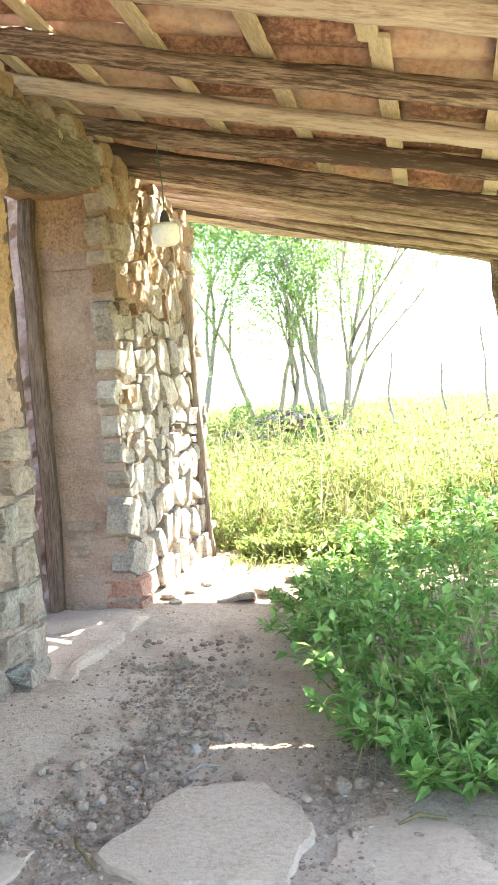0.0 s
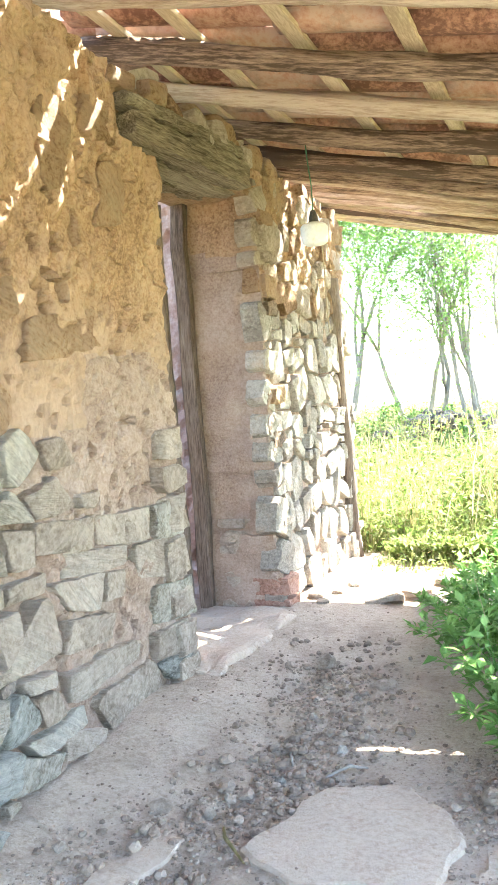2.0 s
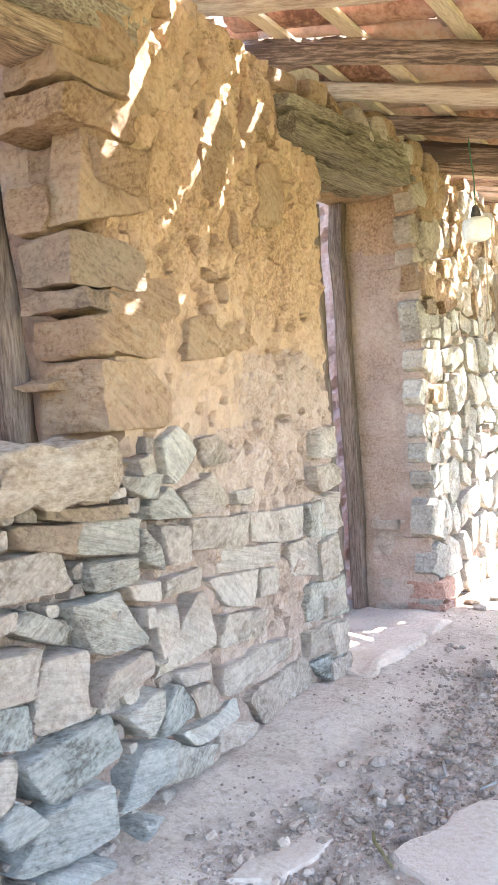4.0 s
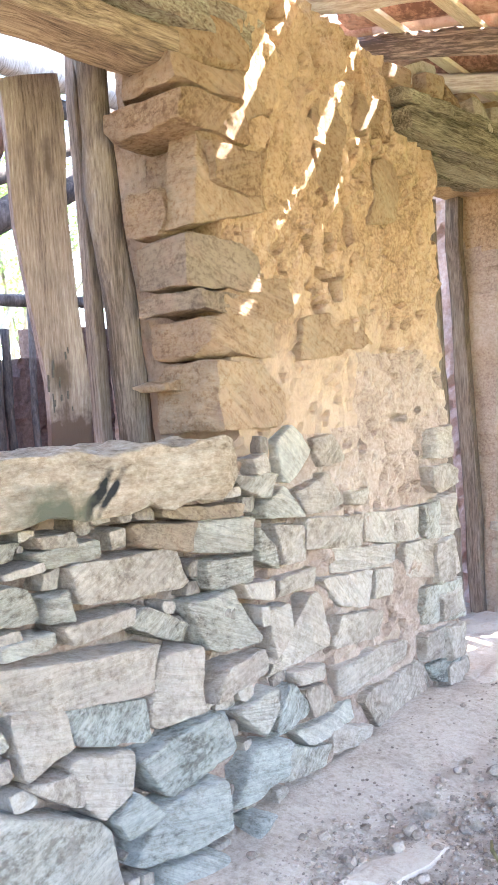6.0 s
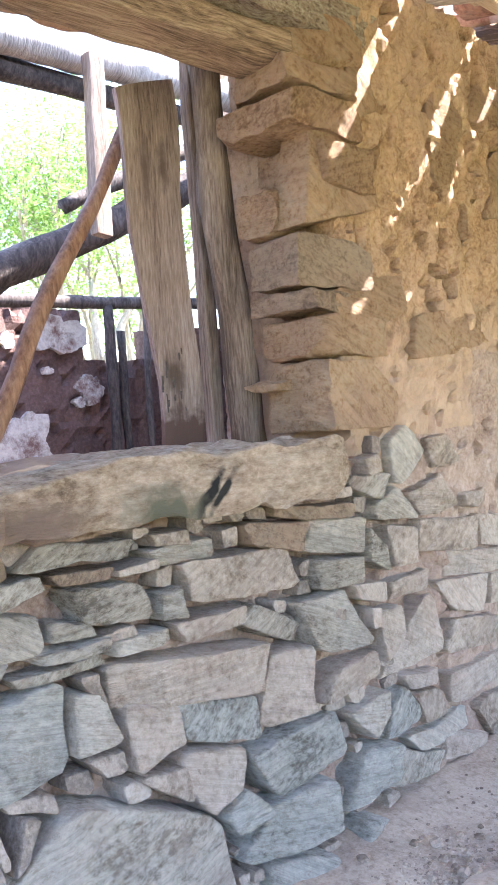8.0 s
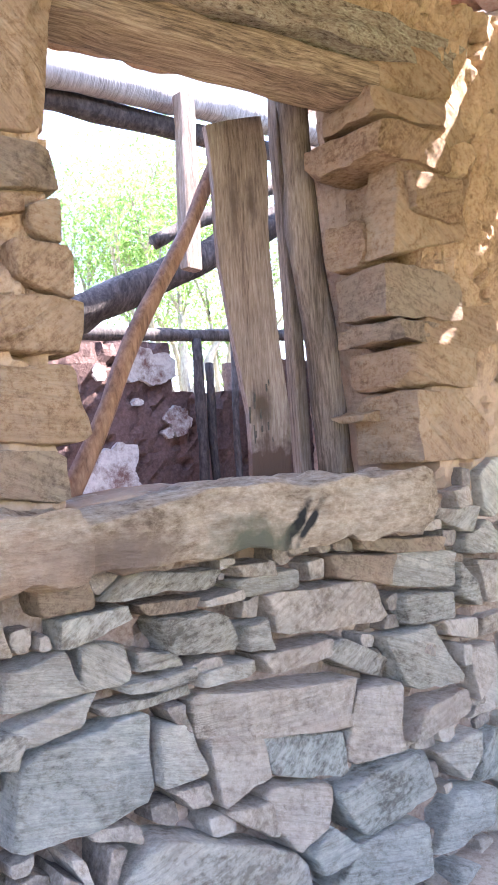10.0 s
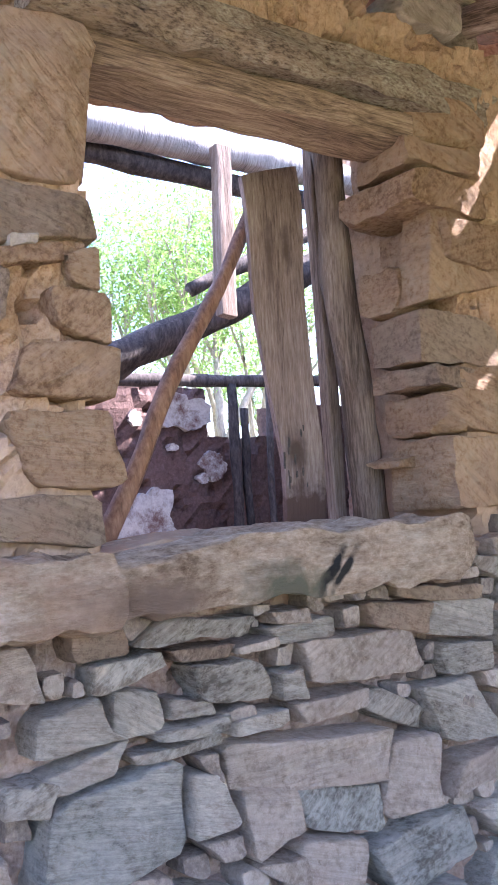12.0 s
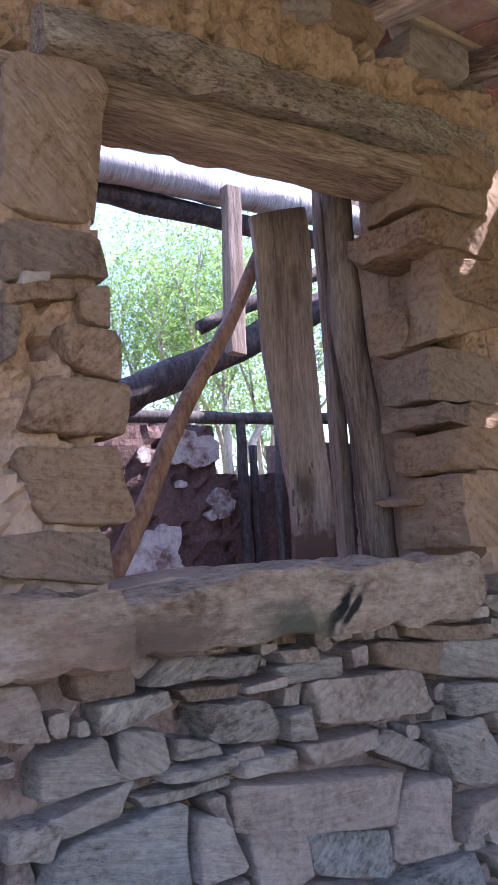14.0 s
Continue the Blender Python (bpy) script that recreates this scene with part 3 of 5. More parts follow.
# ---- rubble in the front wall ----
# each stone: place along the wall, height, width, thickness, tilt in degrees, slant, and the taper of its two ways
GREY_STONES_A = [(0.861, 0.918, 0.056, 0.053, -12, 0.18, 0.62, 0.17), (1.02, 0.891, 0.274, 0.052, -4, 0.19, -0.04, -0.19), (1.309, 0.849, 0.196, 0.043, 0, -0.11, 0.09, 0.03),
    (1.851, 0.813, 0.243, 0.096, -7, -0.0, -0.02, 0.06), (1.856, 0.707, 0.179, 0.076, -3, -0.01, 0.03, -0.06), (2.035, 0.739, 0.117, 0.076, -30, -0.42, 0.07, -0.13),
    (1.804, 0.578, 0.205, 0.159, -2, -0.49, -0.13, 0.06), (1.591, 0.617, 0.073, 0.171, 29, -1.63, 0.15, -0.06), (1.104, 0.766, 0.189, 0.086, -5, -0.25, -0.09, 0.08),
    (1.266, 0.73, 0.068, 0.067, -1, -0.15, -0.11, 0.12), (0.863, 0.74, 0.115, 0.089, -2, -0.06, -0.06, -0.14), (0.715, 0.735, 0.15, 0.085, 6, 0.0, -0.1, 0.1)]
GREY_STONES_B = [(0.988, 0.685, 0.18, 0.025, 0, -0.01, 0.01, 0.12), (0.835, 0.414, 0.115, 0.03, -14, -0.14, 0.05, 0.23), (0.993, 0.727, 0.103, 0.036, -6, -0.1, -0.09, -0.12),
    (1.112, 0.694, 0.082, 0.025, 3, -0.13, 0.0, 0.19), (1.859, 0.935, 0.106, 0.032, -5, 0.01, -0.0, -0.09), (2.108, 0.863, 0.157, 0.083, 5, -0.25, -0.31, 0.47)]
DARK_STONES = [(0.780, 0.900, 0.12, 0.08, -2, -0.12, -0.1, -0.05), (1.623, 0.844, 0.204, 0.072, -10, -0.09, 0.1, 0.2), (1.779, 0.891, 0.297, 0.037, -6, -0.01, 0.02, 0.15),
    (1.029, 0.838, 0.144, 0.03, -2, -0.0, 0.16, 0.02), (1.033, 0.594, 0.046, 0.049, -18, -0.94, 0.07, 0.29)]
WARM_STONES_A = [(1.272, 0.887, 0.124, 0.035, -4, -0.14, 0.03, 0.18), (1.501, 0.763, 0.379, 0.115, -3, -0.17, -0.04, 0.06), (1.165, 0.835, 0.11, 0.021, 4, -0.0, -0.03, 0.19),
    (1.389, 0.663, 0.228, 0.047, 1, -0.06, 0.05, -0.09), (1.304, 0.551, 0.455, 0.11, -7, 0.03, 0.08, 0.06), (1.594, 0.464, 0.172, 0.162, -3, 0.33, -0.13, 0.02),
    (1.173, 0.462, 0.144, 0.117, 3, 0.1, -0.02, -0.22), (1.04, 0.431, 0.078, 0.042, -2, -0.35, 0.23, -0.1), (1.311, 0.324, 0.158, 0.115, 1, 0.03, 0.25, -0.28),
    (1.189, 0.342, 0.121, 0.061, -11, -0.23, 0.45, 0.32), (1.846, 0.43, 0.23, 0.067, 2, 0.26, -0.17, -0.04), (1.985, 0.629, 0.148, 0.053, -10, -0.18, -0.01, 0.21)]
WARM_STONES_B = [(2.061, 0.506, 0.128, 0.11, 9, 0.29, -0.0, -0.25), (1.99, 0.551, 0.038, 0.056, -6, -0.01, 0.09, -0.06), (2.389, 1.012, 0.135, 0.098, 4, -0.24, -0.17, 0.02),
    (2.333, 0.868, 0.194, 0.108, 8, -0.28, -0.13, 0.24), (2.545, 0.838, 0.115, 0.054, -3, 0.11, 0.36, 0.1), (2.321, 0.748, 0.16, 0.103, -6, 0.11, 0.1, 0.02),
    (2.479, 0.73, 0.135, 0.116, -5, 0.26, 0.01, 0.06), (2.761, 0.71, 0.334, 0.118, -5, -0.05, -0.02, 0.09), (2.165, 0.738, 0.136, 0.118, -6, -0.08, 0.09, -0.05),
    (2.56, 0.63, 0.362, 0.076, -5, 0.01, 0.0, -0.1), (3.044, 0.544, 0.409, 0.142, -6, -0.08, -0.02, 0.12), (2.455, 0.537, 0.236, 0.114, -6, -0.17, 0.31, 0.1)]
WARM_STONES_C = [(2.66, 0.522, 0.135, 0.098, -4, 0.06, -0.02, -0.07), (2.183, 0.615, 0.191, 0.063, 1, -0.01, -0.05, 0.09), (2.206, 0.476, 0.199, 0.175, 4, 0.61, -0.71, -0.0),
    (2.481, 0.405, 0.287, 0.103, -7, 0.07, -0.11, -0.04), (2.543, 0.262, 0.467, 0.084, 0, 0.03, 0.03, -0.18), (2.722, 0.105, 0.476, 0.154, -1, -0.25, -0.03, 0.14),
    (3.105, 0.208, 0.364, 0.114, -4, -0.03, -0.03, 0.06), (2.176, 0.255, 0.127, 0.091, -2, -0.26, -0.02, -0.02), (2.338, 0.086, 0.241, 0.073, -15, 0.1, 0.03, -0.15),
    (2.167, 0.332, 0.165, 0.045, -7, -0.05, 0.12, 0.01), (2.748, -0.049, 0.265, 0.101, -10, -0.07, 0.06, -0.14), (2.797, 0.689, 0.075, 0.104, -6, 0.53, 0.26, 0.03)]
WARM_STONES_D = [(2.017, 0.997, 0.072, 0.058, 7, -0.31, -0.01, 0.01), (0.606, 0.857, 0.085, 0.104, -6, -0.31, -0.23, 0.07), (0.703, 0.954, 0.032, 0.027, 3, -0.01, 0.09, -0.01)]
PALE_STONES_A = [(0.845, 0.831, 0.159, 0.049, 9, 0.02, -0.08, -0.26), (0.958, 0.648, 0.225, 0.025, 1, -0.05, 0.04, -0.06), (1.172, 0.666, 0.179, 0.033, -2, 0.0, -0.01, -0.1),
    (1.024, 0.522, 0.099, 0.115, -4, -0.09, -0.25, -0.12), (1.06, 0.249, 0.474, 0.154, -20, 0.07, -0.17, -0.01), (1.894, 0.309, 0.148, 0.081, 10, -0.16, 0.32, -0.23),
    (1.823, 0.597, 0.06, 0.033, -13, -0.12, 0.05, 0.07), (2.186, 1.024, 0.139, 0.147, 33, -0.08, -0.2, -0.12), (1.987, 0.942, 0.165, 0.058, -9, -0.1, 0.15, 0.37),
    (3.093, 0.689, 0.239, 0.141, 0, -0.01, 0.0, 0.09), (3.111, 0.361, 0.333, 0.151, -5, -0.01, -0.01, 0.05), (2.223, 0.166, 0.34, 0.065, -3, -0.09, 0.08, 0.11)]
PALE_STONES_B = [(0.74, 0.648, 0.18, 0.05, 9, 0.2, 0.1, 0.2), (0.62, 0.62, 0.1, 0.06, -8, 0.1, 0.1, 0.1), (2.055, 0.117, 0.222, 0.077, -12, 0.25, -0.11, -0.21), (2.045, 1.051, 0.038, 0.057, -9, -0.12, 0.06, 0.01)]
BLUE_STONES_A = [(1.359, 0.439, 0.225, 0.094, -12, -0.02, 0.06, 0.05), (0.80, 0.528, 0.315, 0.178, 3, 0.12, -0.08, 0.10), (1.596, 0.292, 0.325, 0.11, 3, -0.07, 0.1, -0.09),
    (1.515, 0.163, 0.287, 0.107, -5, 0.3, -0.19, 0.07), (1.353, 0.23, 0.106, 0.073, 15, -0.23, -0.18, 0.25), (2.015, 0.282, 0.151, 0.09, 11, -0.02, -0.37, 0.16),
    (1.858, 0.169, 0.222, 0.094, -2, 0.51, -0.18, -0.22), (1.78, 0.019, 0.143, 0.096, -15, 0.15, -0.0, 0.05), (1.491, 0.045, 0.216, 0.071, -17, 0.02, -0.01, 0.16),
    (0.753, 0.36, 0.025, 0.079, -5, -1.23, 0.24, -0.01), (0.811, 0.351, 0.034, 0.077, 7, 1.56, -0.02, -0.14), (0.723, 0.345, 0.052, 0.053, -26, -0.44, -0.17, -0.13)]
BLUE_STONES_B = [(3.111, 0.092, 0.27, 0.098, -5, -0.31, 0.06, 0.21), (2.275, -0.016, 0.219, 0.108, -1, -0.79, -0.56, -0.03)]
OCHRE_STONES_A = [(0.714, 2.021, 0.216, 0.35, -2, 0.07, 0.07, 0.01), (0.661, 1.708, 0.067, 0.025, 11, 0.09, -0.01, -0.1), (0.667, 1.679, 0.15, 0.039, 11, 0.01, -0.05, 0.07),
    (0.79, 1.664, 0.069, 0.076, 3, 0.0, 0.1, 0.22), (0.778, 1.566, 0.128, 0.093, -9, -0.13, 0.04, 0.16), (0.748, 1.448, 0.219, 0.112, -1, 0.12, -0.04, 0.03),
    (0.745, 1.289, 0.22, 0.155, 0, -0.2, 0.06, 0.02), (1.995, 1.854, 0.289, 0.265, 10, 0.17, -0.18, -0.07), (2.553, 2.047, 0.253, 0.299, 22, 0.48, 0.04, 0.09),
    (2.833, 2.187, 0.272, 0.143, 3, 0.22, 0.04, 0.11), (2.161, 2.127, 0.274, 0.143, 22, 0.24, 0.05, -0.0), (2.874, 1.923, 0.209, 0.225, 9, 0.41, -0.08, 0.03)]
OCHRE_STONES_B = [(2.099, 1.475, 0.34, 0.134, 11, 0.11, 0.01, -0.11), (2.517, 1.399, 0.461, 0.146, 6, 0.05, -0.05, 0.04)]
BROWN_STONES = [(0.711, 1.773, 0.228, 0.113, 3, -0.01, -0.06, -0.27), (0.608, 1.595, 0.035, 0.107, 10, 0.81, 0.06, -0.18), (0.691, 1.145, 0.234, 0.095, -4, -0.01, 0.0, 0.14)]


def clip_poly(poly, axis, limit):
    """Keep the part of a polygon where dot(axis, p) < limit."""
    out = []
    for a, b in zip(poly, poly[1:] + poly[:1]):
        da, db = a[0] * axis[0] + a[1] * axis[1] - limit, b[0] * axis[0] + b[1] * axis[1] - limit
        if da <= 0:
            out.append(a)
        if da * db < 0:
            k = da / (da - db)
            out.append((a[0] + (b[0] - a[0]) * k, a[1] + (b[1] - a[1]) * k))
    return out


def reach(s, axis):
    g = radians(s[4])
    u = abs(axis[0] * math.cos(g) + axis[1] * math.sin(g))
    v = abs(-axis[0] * math.sin(g) + axis[1] * math.cos(g))
    return s[2] / 2 * u + s[3] / 2 * v


def shapes(stones, gap, rnd):
    """Outlines that fit side by side, with an open joint between neighbours."""
    polys = []
    for i, s in enumerate(stones):
        g = radians(s[4])
        c, d = math.cos(g), math.sin(g)
        w, h = s[2] * 0.57, s[3] * 0.58
        ring = []
        for px, pz in ((-1, -1), (1, -1), (1, 1), (-1, 1)):
            cut = rnd.uniform(0.12, 0.68)
            for k in ((0, 1) if px * pz > 0 else (1, 0)):
                x = px * w * (1 - (cut if k == 0 else rnd.uniform(0, 0.14)))
                z = pz * h * (1 - (cut if k == 1 else rnd.uniform(0, 0.14)))
                ring.append((x, z))
        ring.sort(key=lambda p: math.atan2(p[1] / h, p[0] / w))
        poly = [(s[0] + x * c - z * d, s[1] + x * d + z * c) for x, z in ring]
        for j, o in enumerate(stones):
            if j == i or abs(o[0] - s[0]) > 0.8 or abs(o[1] - s[1]) > 0.6:
                continue
            best = None
            dist = math.hypot(o[0] - s[0], o[1] - s[1]) or 1e-3
            axes = [((o[0] - s[0]) / dist, (o[1] - s[1]) / dist)]
            for q in (s, o):
                a = radians(q[4])
                axes += [(math.cos(a), math.sin(a)), (-math.sin(a), math.cos(a))]
            for ax in axes:
                pr = (o[0] - s[0]) * ax[0] + (o[1] - s[1]) * ax[1]
                if pr < 0:
                    ax, pr = (-ax[0], -ax[1]), -pr
                over = 1.15 * (reach(s, ax) + reach(o, ax)) - pr
                if best is None or over < best[0]:
                    best = (over, ax)
            over, ax = best
            if over > -gap:
                ri, rj = 1.15 * reach(s, ax) - over / 2, 1.15 * reach(o, ax) - over / 2
                mx = (s[0] + ax[0] * ri + o[0] - ax[0] * rj) / 2
                mz = (s[1] + ax[1] * ri + o[1] - ax[1] * rj) / 2
                tw = 0.15 * math.sin((min(i, j) * 12.9898 + max(i, j) * 78.233))
                ax = (ax[0] * math.cos(tw) - ax[1] * math.sin(tw), ax[0] * math.sin(tw) + ax[1] * math.cos(tw))
                poly = clip_poly(poly, ax, mx * ax[0] + mz * ax[1] - gap / 2)
                if len(poly) < 3:
                    break
        polys.append(poly if len(poly) > 2 else [])
    return polys


def fill(stones, y0, y1, z0, z1, rnd, tries, largest, allowed=lambda y, z: True):
    """Small packing stones in the spaces that the large ones leave."""
    out = list(stones)
    for _ in range(tries):
        y, z = rnd.uniform(y0, y1), rnd.uniform(z0, z1)
        if not allowed(y, z):
            continue
        room = 9.0
        for s in out:
            if abs(s[0] - y) > 0.6 or abs(s[1] - z) > 0.5:
                continue
            g = radians(s[4])
            dx = (y - s[0]) * math.cos(g) + (z - s[1]) * math.sin(g)
            dz = -(y - s[0]) * math.sin(g) + (z - s[1]) * math.cos(g)
            ex, ez = abs(dx) - s[2] / 2, abs(dz) - s[3] / 2
            gapped = math.hypot(max(ex, 0), max(ez, 0)) if max(ex, ez) > 0 else max(ex, ez)
            room = min(room, gapped)
        if room < 0.013:
            continue
        h = min(largest, room * rnd.uniform(1.5, 2.3))
        w = min(largest * 1.7, h * rnd.uniform(1.0, 2.2))
        out.append((y, z, w, h, rnd.uniform(-14, 14)))
    return out


def courses(y0, y1, z0, z1, h0, h1, w0, w1, rnd, top=None, lean=10):
    out, z = [], z0
    while z < z1:
        h = rnd.uniform(h0, h1)
        y = y0 - rnd.uniform(0, w0)
        while y < y1:
            w = rnd.uniform(w0, w1)
            yc = y + w / 2
            if y0 < yc < y1 and (top is None or z + h < top(yc)):
                out.append((yc, z + h / 2 + rnd.uniform(-0.045, 0.045), w, h * rnd.uniform(0.6, 1.25), rnd.uniform(-lean, lean)))
            y += w
        z += h
    return out


def outline(s, rnd):
    """The outline of a squared, split stone: four slanting sides with broken corners."""
    g = radians(s[4])
    c, d = math.cos(g), math.sin(g)
    w, h, slant, tw, th = s[2] / 2, s[3] / 2, s[5], s[6], s[7]
    corners = []
    for u, v in ((-1, -1), (1, -1), (1, 1), (-1, 1)):
        x = w * (u + slant * v + tw * u * v)
        z = h * (v + th * u * v)
        corners.append((s[0] + x * c - z * d, s[1] + x * d + z * c))
    poly = []
    for k in range(4):
        p, q, r = corners[k - 1], corners[k], corners[(k + 1) % 4]
        e0, e1 = rnd.uniform(0.02, 0.15), rnd.uniform(0.02, 0.15)
        poly.append((q[0] + (p[0] - q[0]) * e0, q[1] + (p[1] - q[1]) * e0))
        poly.append((q[0] + (r[0] - q[0]) * e1, q[1] + (r[1] - q[1]) * e1))
        m = rnd.uniform(0.35, 0.65)
        off = rnd.uniform(-0.03, 0.03)
        poly.append((q[0] + (r[0] - q[0]) * m + (r[1] - q[1]) * off, q[1] + (r[1] - q[1]) * m - (r[0] - q[0]) * off))
    return poly


def stone_data(poly, cy, cz, base, proud, rnd, slope=0.09):
    """Vertices and faces of one split stone in the wall's face, with chipped planes."""
    ring = []
    n = len(poly)
    per = sum(math.dist(poly[i], poly[(i + 1) % n]) for i in range(n))
    want = max(12, min(30, int(per / 0.028)))
    for i in range(n):
        a, b = poly[i], poly[(i + 1) % n]
        m = max(1, round(want * math.dist(a, b) / per))
        for k in range(m):
            t = k / m
            ring.append((a[0] + (b[0] - a[0]) * t, a[1] + (b[1] - a[1]) * t))
    my = sum(p[0] for p in ring) / len(ring)
    mz = sum(p[1] for p in ring) / len(ring)
    size = per / 4
    ty, tz = rnd.uniform(-slope, slope), rnd.uniform(-slope, slope)
    seed = rnd.uniform(0, 50)
    bev = min(0.004, size * 0.05)
    chips = []
    for k in range(3):
        a = rnd.uniform(0, 2 * math.pi)
        ca, sa = math.cos(a), math.sin(a)
        far = max((p[0] - my) * ca + (p[1] - mz) * sa for p in ring)
        chips.append((ca, sa, far * rnd.uniform(0.35, 0.92), rnd.uniform(0.10, 0.42)))
    verts = []

    def face_x(y, z):
        q = (0, y, z)
        cut = max(max(0.0, ((y - my) * ca + (z - mz) * sa - off) * k) for ca, sa, off, k in chips)
        rise = ty * (y - my) + tz * (z - mz)
        return base(y, z) + proud + max(-0.02, min(0.02, rise)) - min(0.02, cut) + min(0.010, size * 0.07) * (n3(q, 10, seed) + 0.8 * n3(q, 31, seed))

    def inset(p, d):
        vy, vz = p[0] - my, p[1] - mz
        ln = math.hypot(vy, vz) or 1e-4
        k = max(0.1, 1 - d / ln)
        return my + vy * k, mz + vz * k

    for d, lv in ((-0.004, "back"), (0.0, -1.8), (bev * 0.5, -0.3), (bev * 1.5, 0.0)):
        for p in ring:
            jit = 0.006 * n3((p[0], p[1], 0), 34, seed) + 0.003 * n3((p[0], p[1], 4), 90, seed)
            y, z = inset(p, d + jit)
            verts.append(((base(y, z) - 0.11) if lv == "back" else face_x(y, z) + lv * bev, y, z))
    for f in (0.74, 0.48, 0.22):
        for p in ring:
            y, z = my + (p[0] - my) * f, mz + (p[1] - mz) * f
            verts.append((face_x(y, z), y, z))
    verts.append((face_x(my, mz), my, mz))
    c = len(ring)
    faces = []
    for lv in range(6):
        for i in range(c):
            j = (i + 1) % c
            faces.append((lv * c + i, lv * c + j, (lv + 1) * c + j, (lv + 1) * c + i))
    for i in range(c):
        faces.append((6 * c + i, 6 * c + (i + 1) % c, 7 * c))
    return verts, faces


def in_opening(y, z, m=0.0):
    return any(a - m < y < b + m and c - m < z < d + m for a, b, c, d in (WIN, DOOR))


def lay(stones, gap, base, proud, choose, rnd, keep, name="stone"):
    spare_v, spare_f = [], []
    for s, poly in zip(stones, shapes(stones, gap, rnd)):
        if len(s) > 5:
            poly = outline(s, rnd)
        if not poly:
            continue
        area = abs(sum(a[0] * b[1] - b[0] * a[1] for a, b in zip(poly, poly[1:] + poly[:1]))) / 2
        if area < 0.0003:
            continue
        v, f = stone_data(poly, s[0], s[1], base, proud(s, rnd), rnd)
        if area > keep:
            raw(name, v, f, choose(s, rnd), front_wall)
        else:
            o = len(spare_v)
            spare_v += v
            spare_f += [tuple(i + o for i in q) for q in f]
    if spare_f:
        raw("packing_rubble", spare_v, spare_f, PACKING, front_wall)


def build_stones():
    rnd = random.Random(21)
    kinds = {}
    for material, rows in ((STONE, GREY_STONES_A + GREY_STONES_B), (DARK_OCHRE, DARK_STONES + BROWN_STONES), (WARM_STONE, WARM_STONES_A + WARM_STONES_B + WARM_STONES_C + WARM_STONES_D),
                           (CREAM_STONE, PALE_STONES_A + PALE_STONES_B), (BLUE_STONE, BLUE_STONES_A + BLUE_STONES_B), (OCHRE_STONE, OCHRE_STONES_A + OCHRE_STONES_B)):
        for s in rows:
            kinds[s] = material
    upper = [s for s in kinds if s[0] > 1.9 and s[1] > 1.3]
    low = [s for s in kinds if s not in upper]
    low += courses(-0.85, 0.52, 0.0, 2.3, 0.12, 0.22, 0.16, 0.4, rnd)
    low = fill(low, 0.5, 2.1, -0.02, 0.93, rnd, 420, 0.045)
    low = [s for s in low if len(s) > 5 or not in_opening(s[0], s[1], 0.01) and not (0.5 < s[0] < 1.84 and 0.93 < s[1] < 1.1)]

    def low_kind(s, r):
        if s in kinds:
            return kinds[s]
        if s[1] > 1.08:
            return r.choice((DARK_OCHRE, OCHRE_STONE, DARK_OCHRE))
        return r.choice((WARM_STONE, DARK_OCHRE))

    def low_proud(s, r):
        if len(s) < 6:
            return r.uniform(-0.045, -0.018) if s[0] < 2.1 else r.uniform(-0.016, -0.006)
        if s[1] > 1.08:
            return r.uniform(-0.004, 0.014)
        return r.uniform(-0.006, 0.016) if s[0] < 2.1 else r.uniform(-0.010, 0.006)

    lay(low, 0.006, front_x, low_proud, low_kind, rnd, 0.0035)
    lay(upper, 0.008, lambda y, z: front_x(y, z) - 0.016, lambda s, r: r.uniform(-0.006, 0.006), lambda s, r: OCHRE_STONE, rnd, 0.0005)
    far = courses(4.31, 5.82, 0.0, 2.3, 0.09, 0.21, 0.09, 0.22, rnd, lean=24, top=lambda y: wall_top(y) + 0.02)
    far = fill(far, 4.31, 5.82, 0, 2.25, rnd, 500, 0.07)
    lay(far, 0.010, front_x, lambda s, r: r.uniform(-0.018, 0.012) if s[1] < 1.5 else r.uniform(-0.026, 0.0), lambda s, r: PALE_STONE if s[1] < 1.6 else r.choice((OCHRE_STONE, WARM_STONE)), rnd, 0.003)


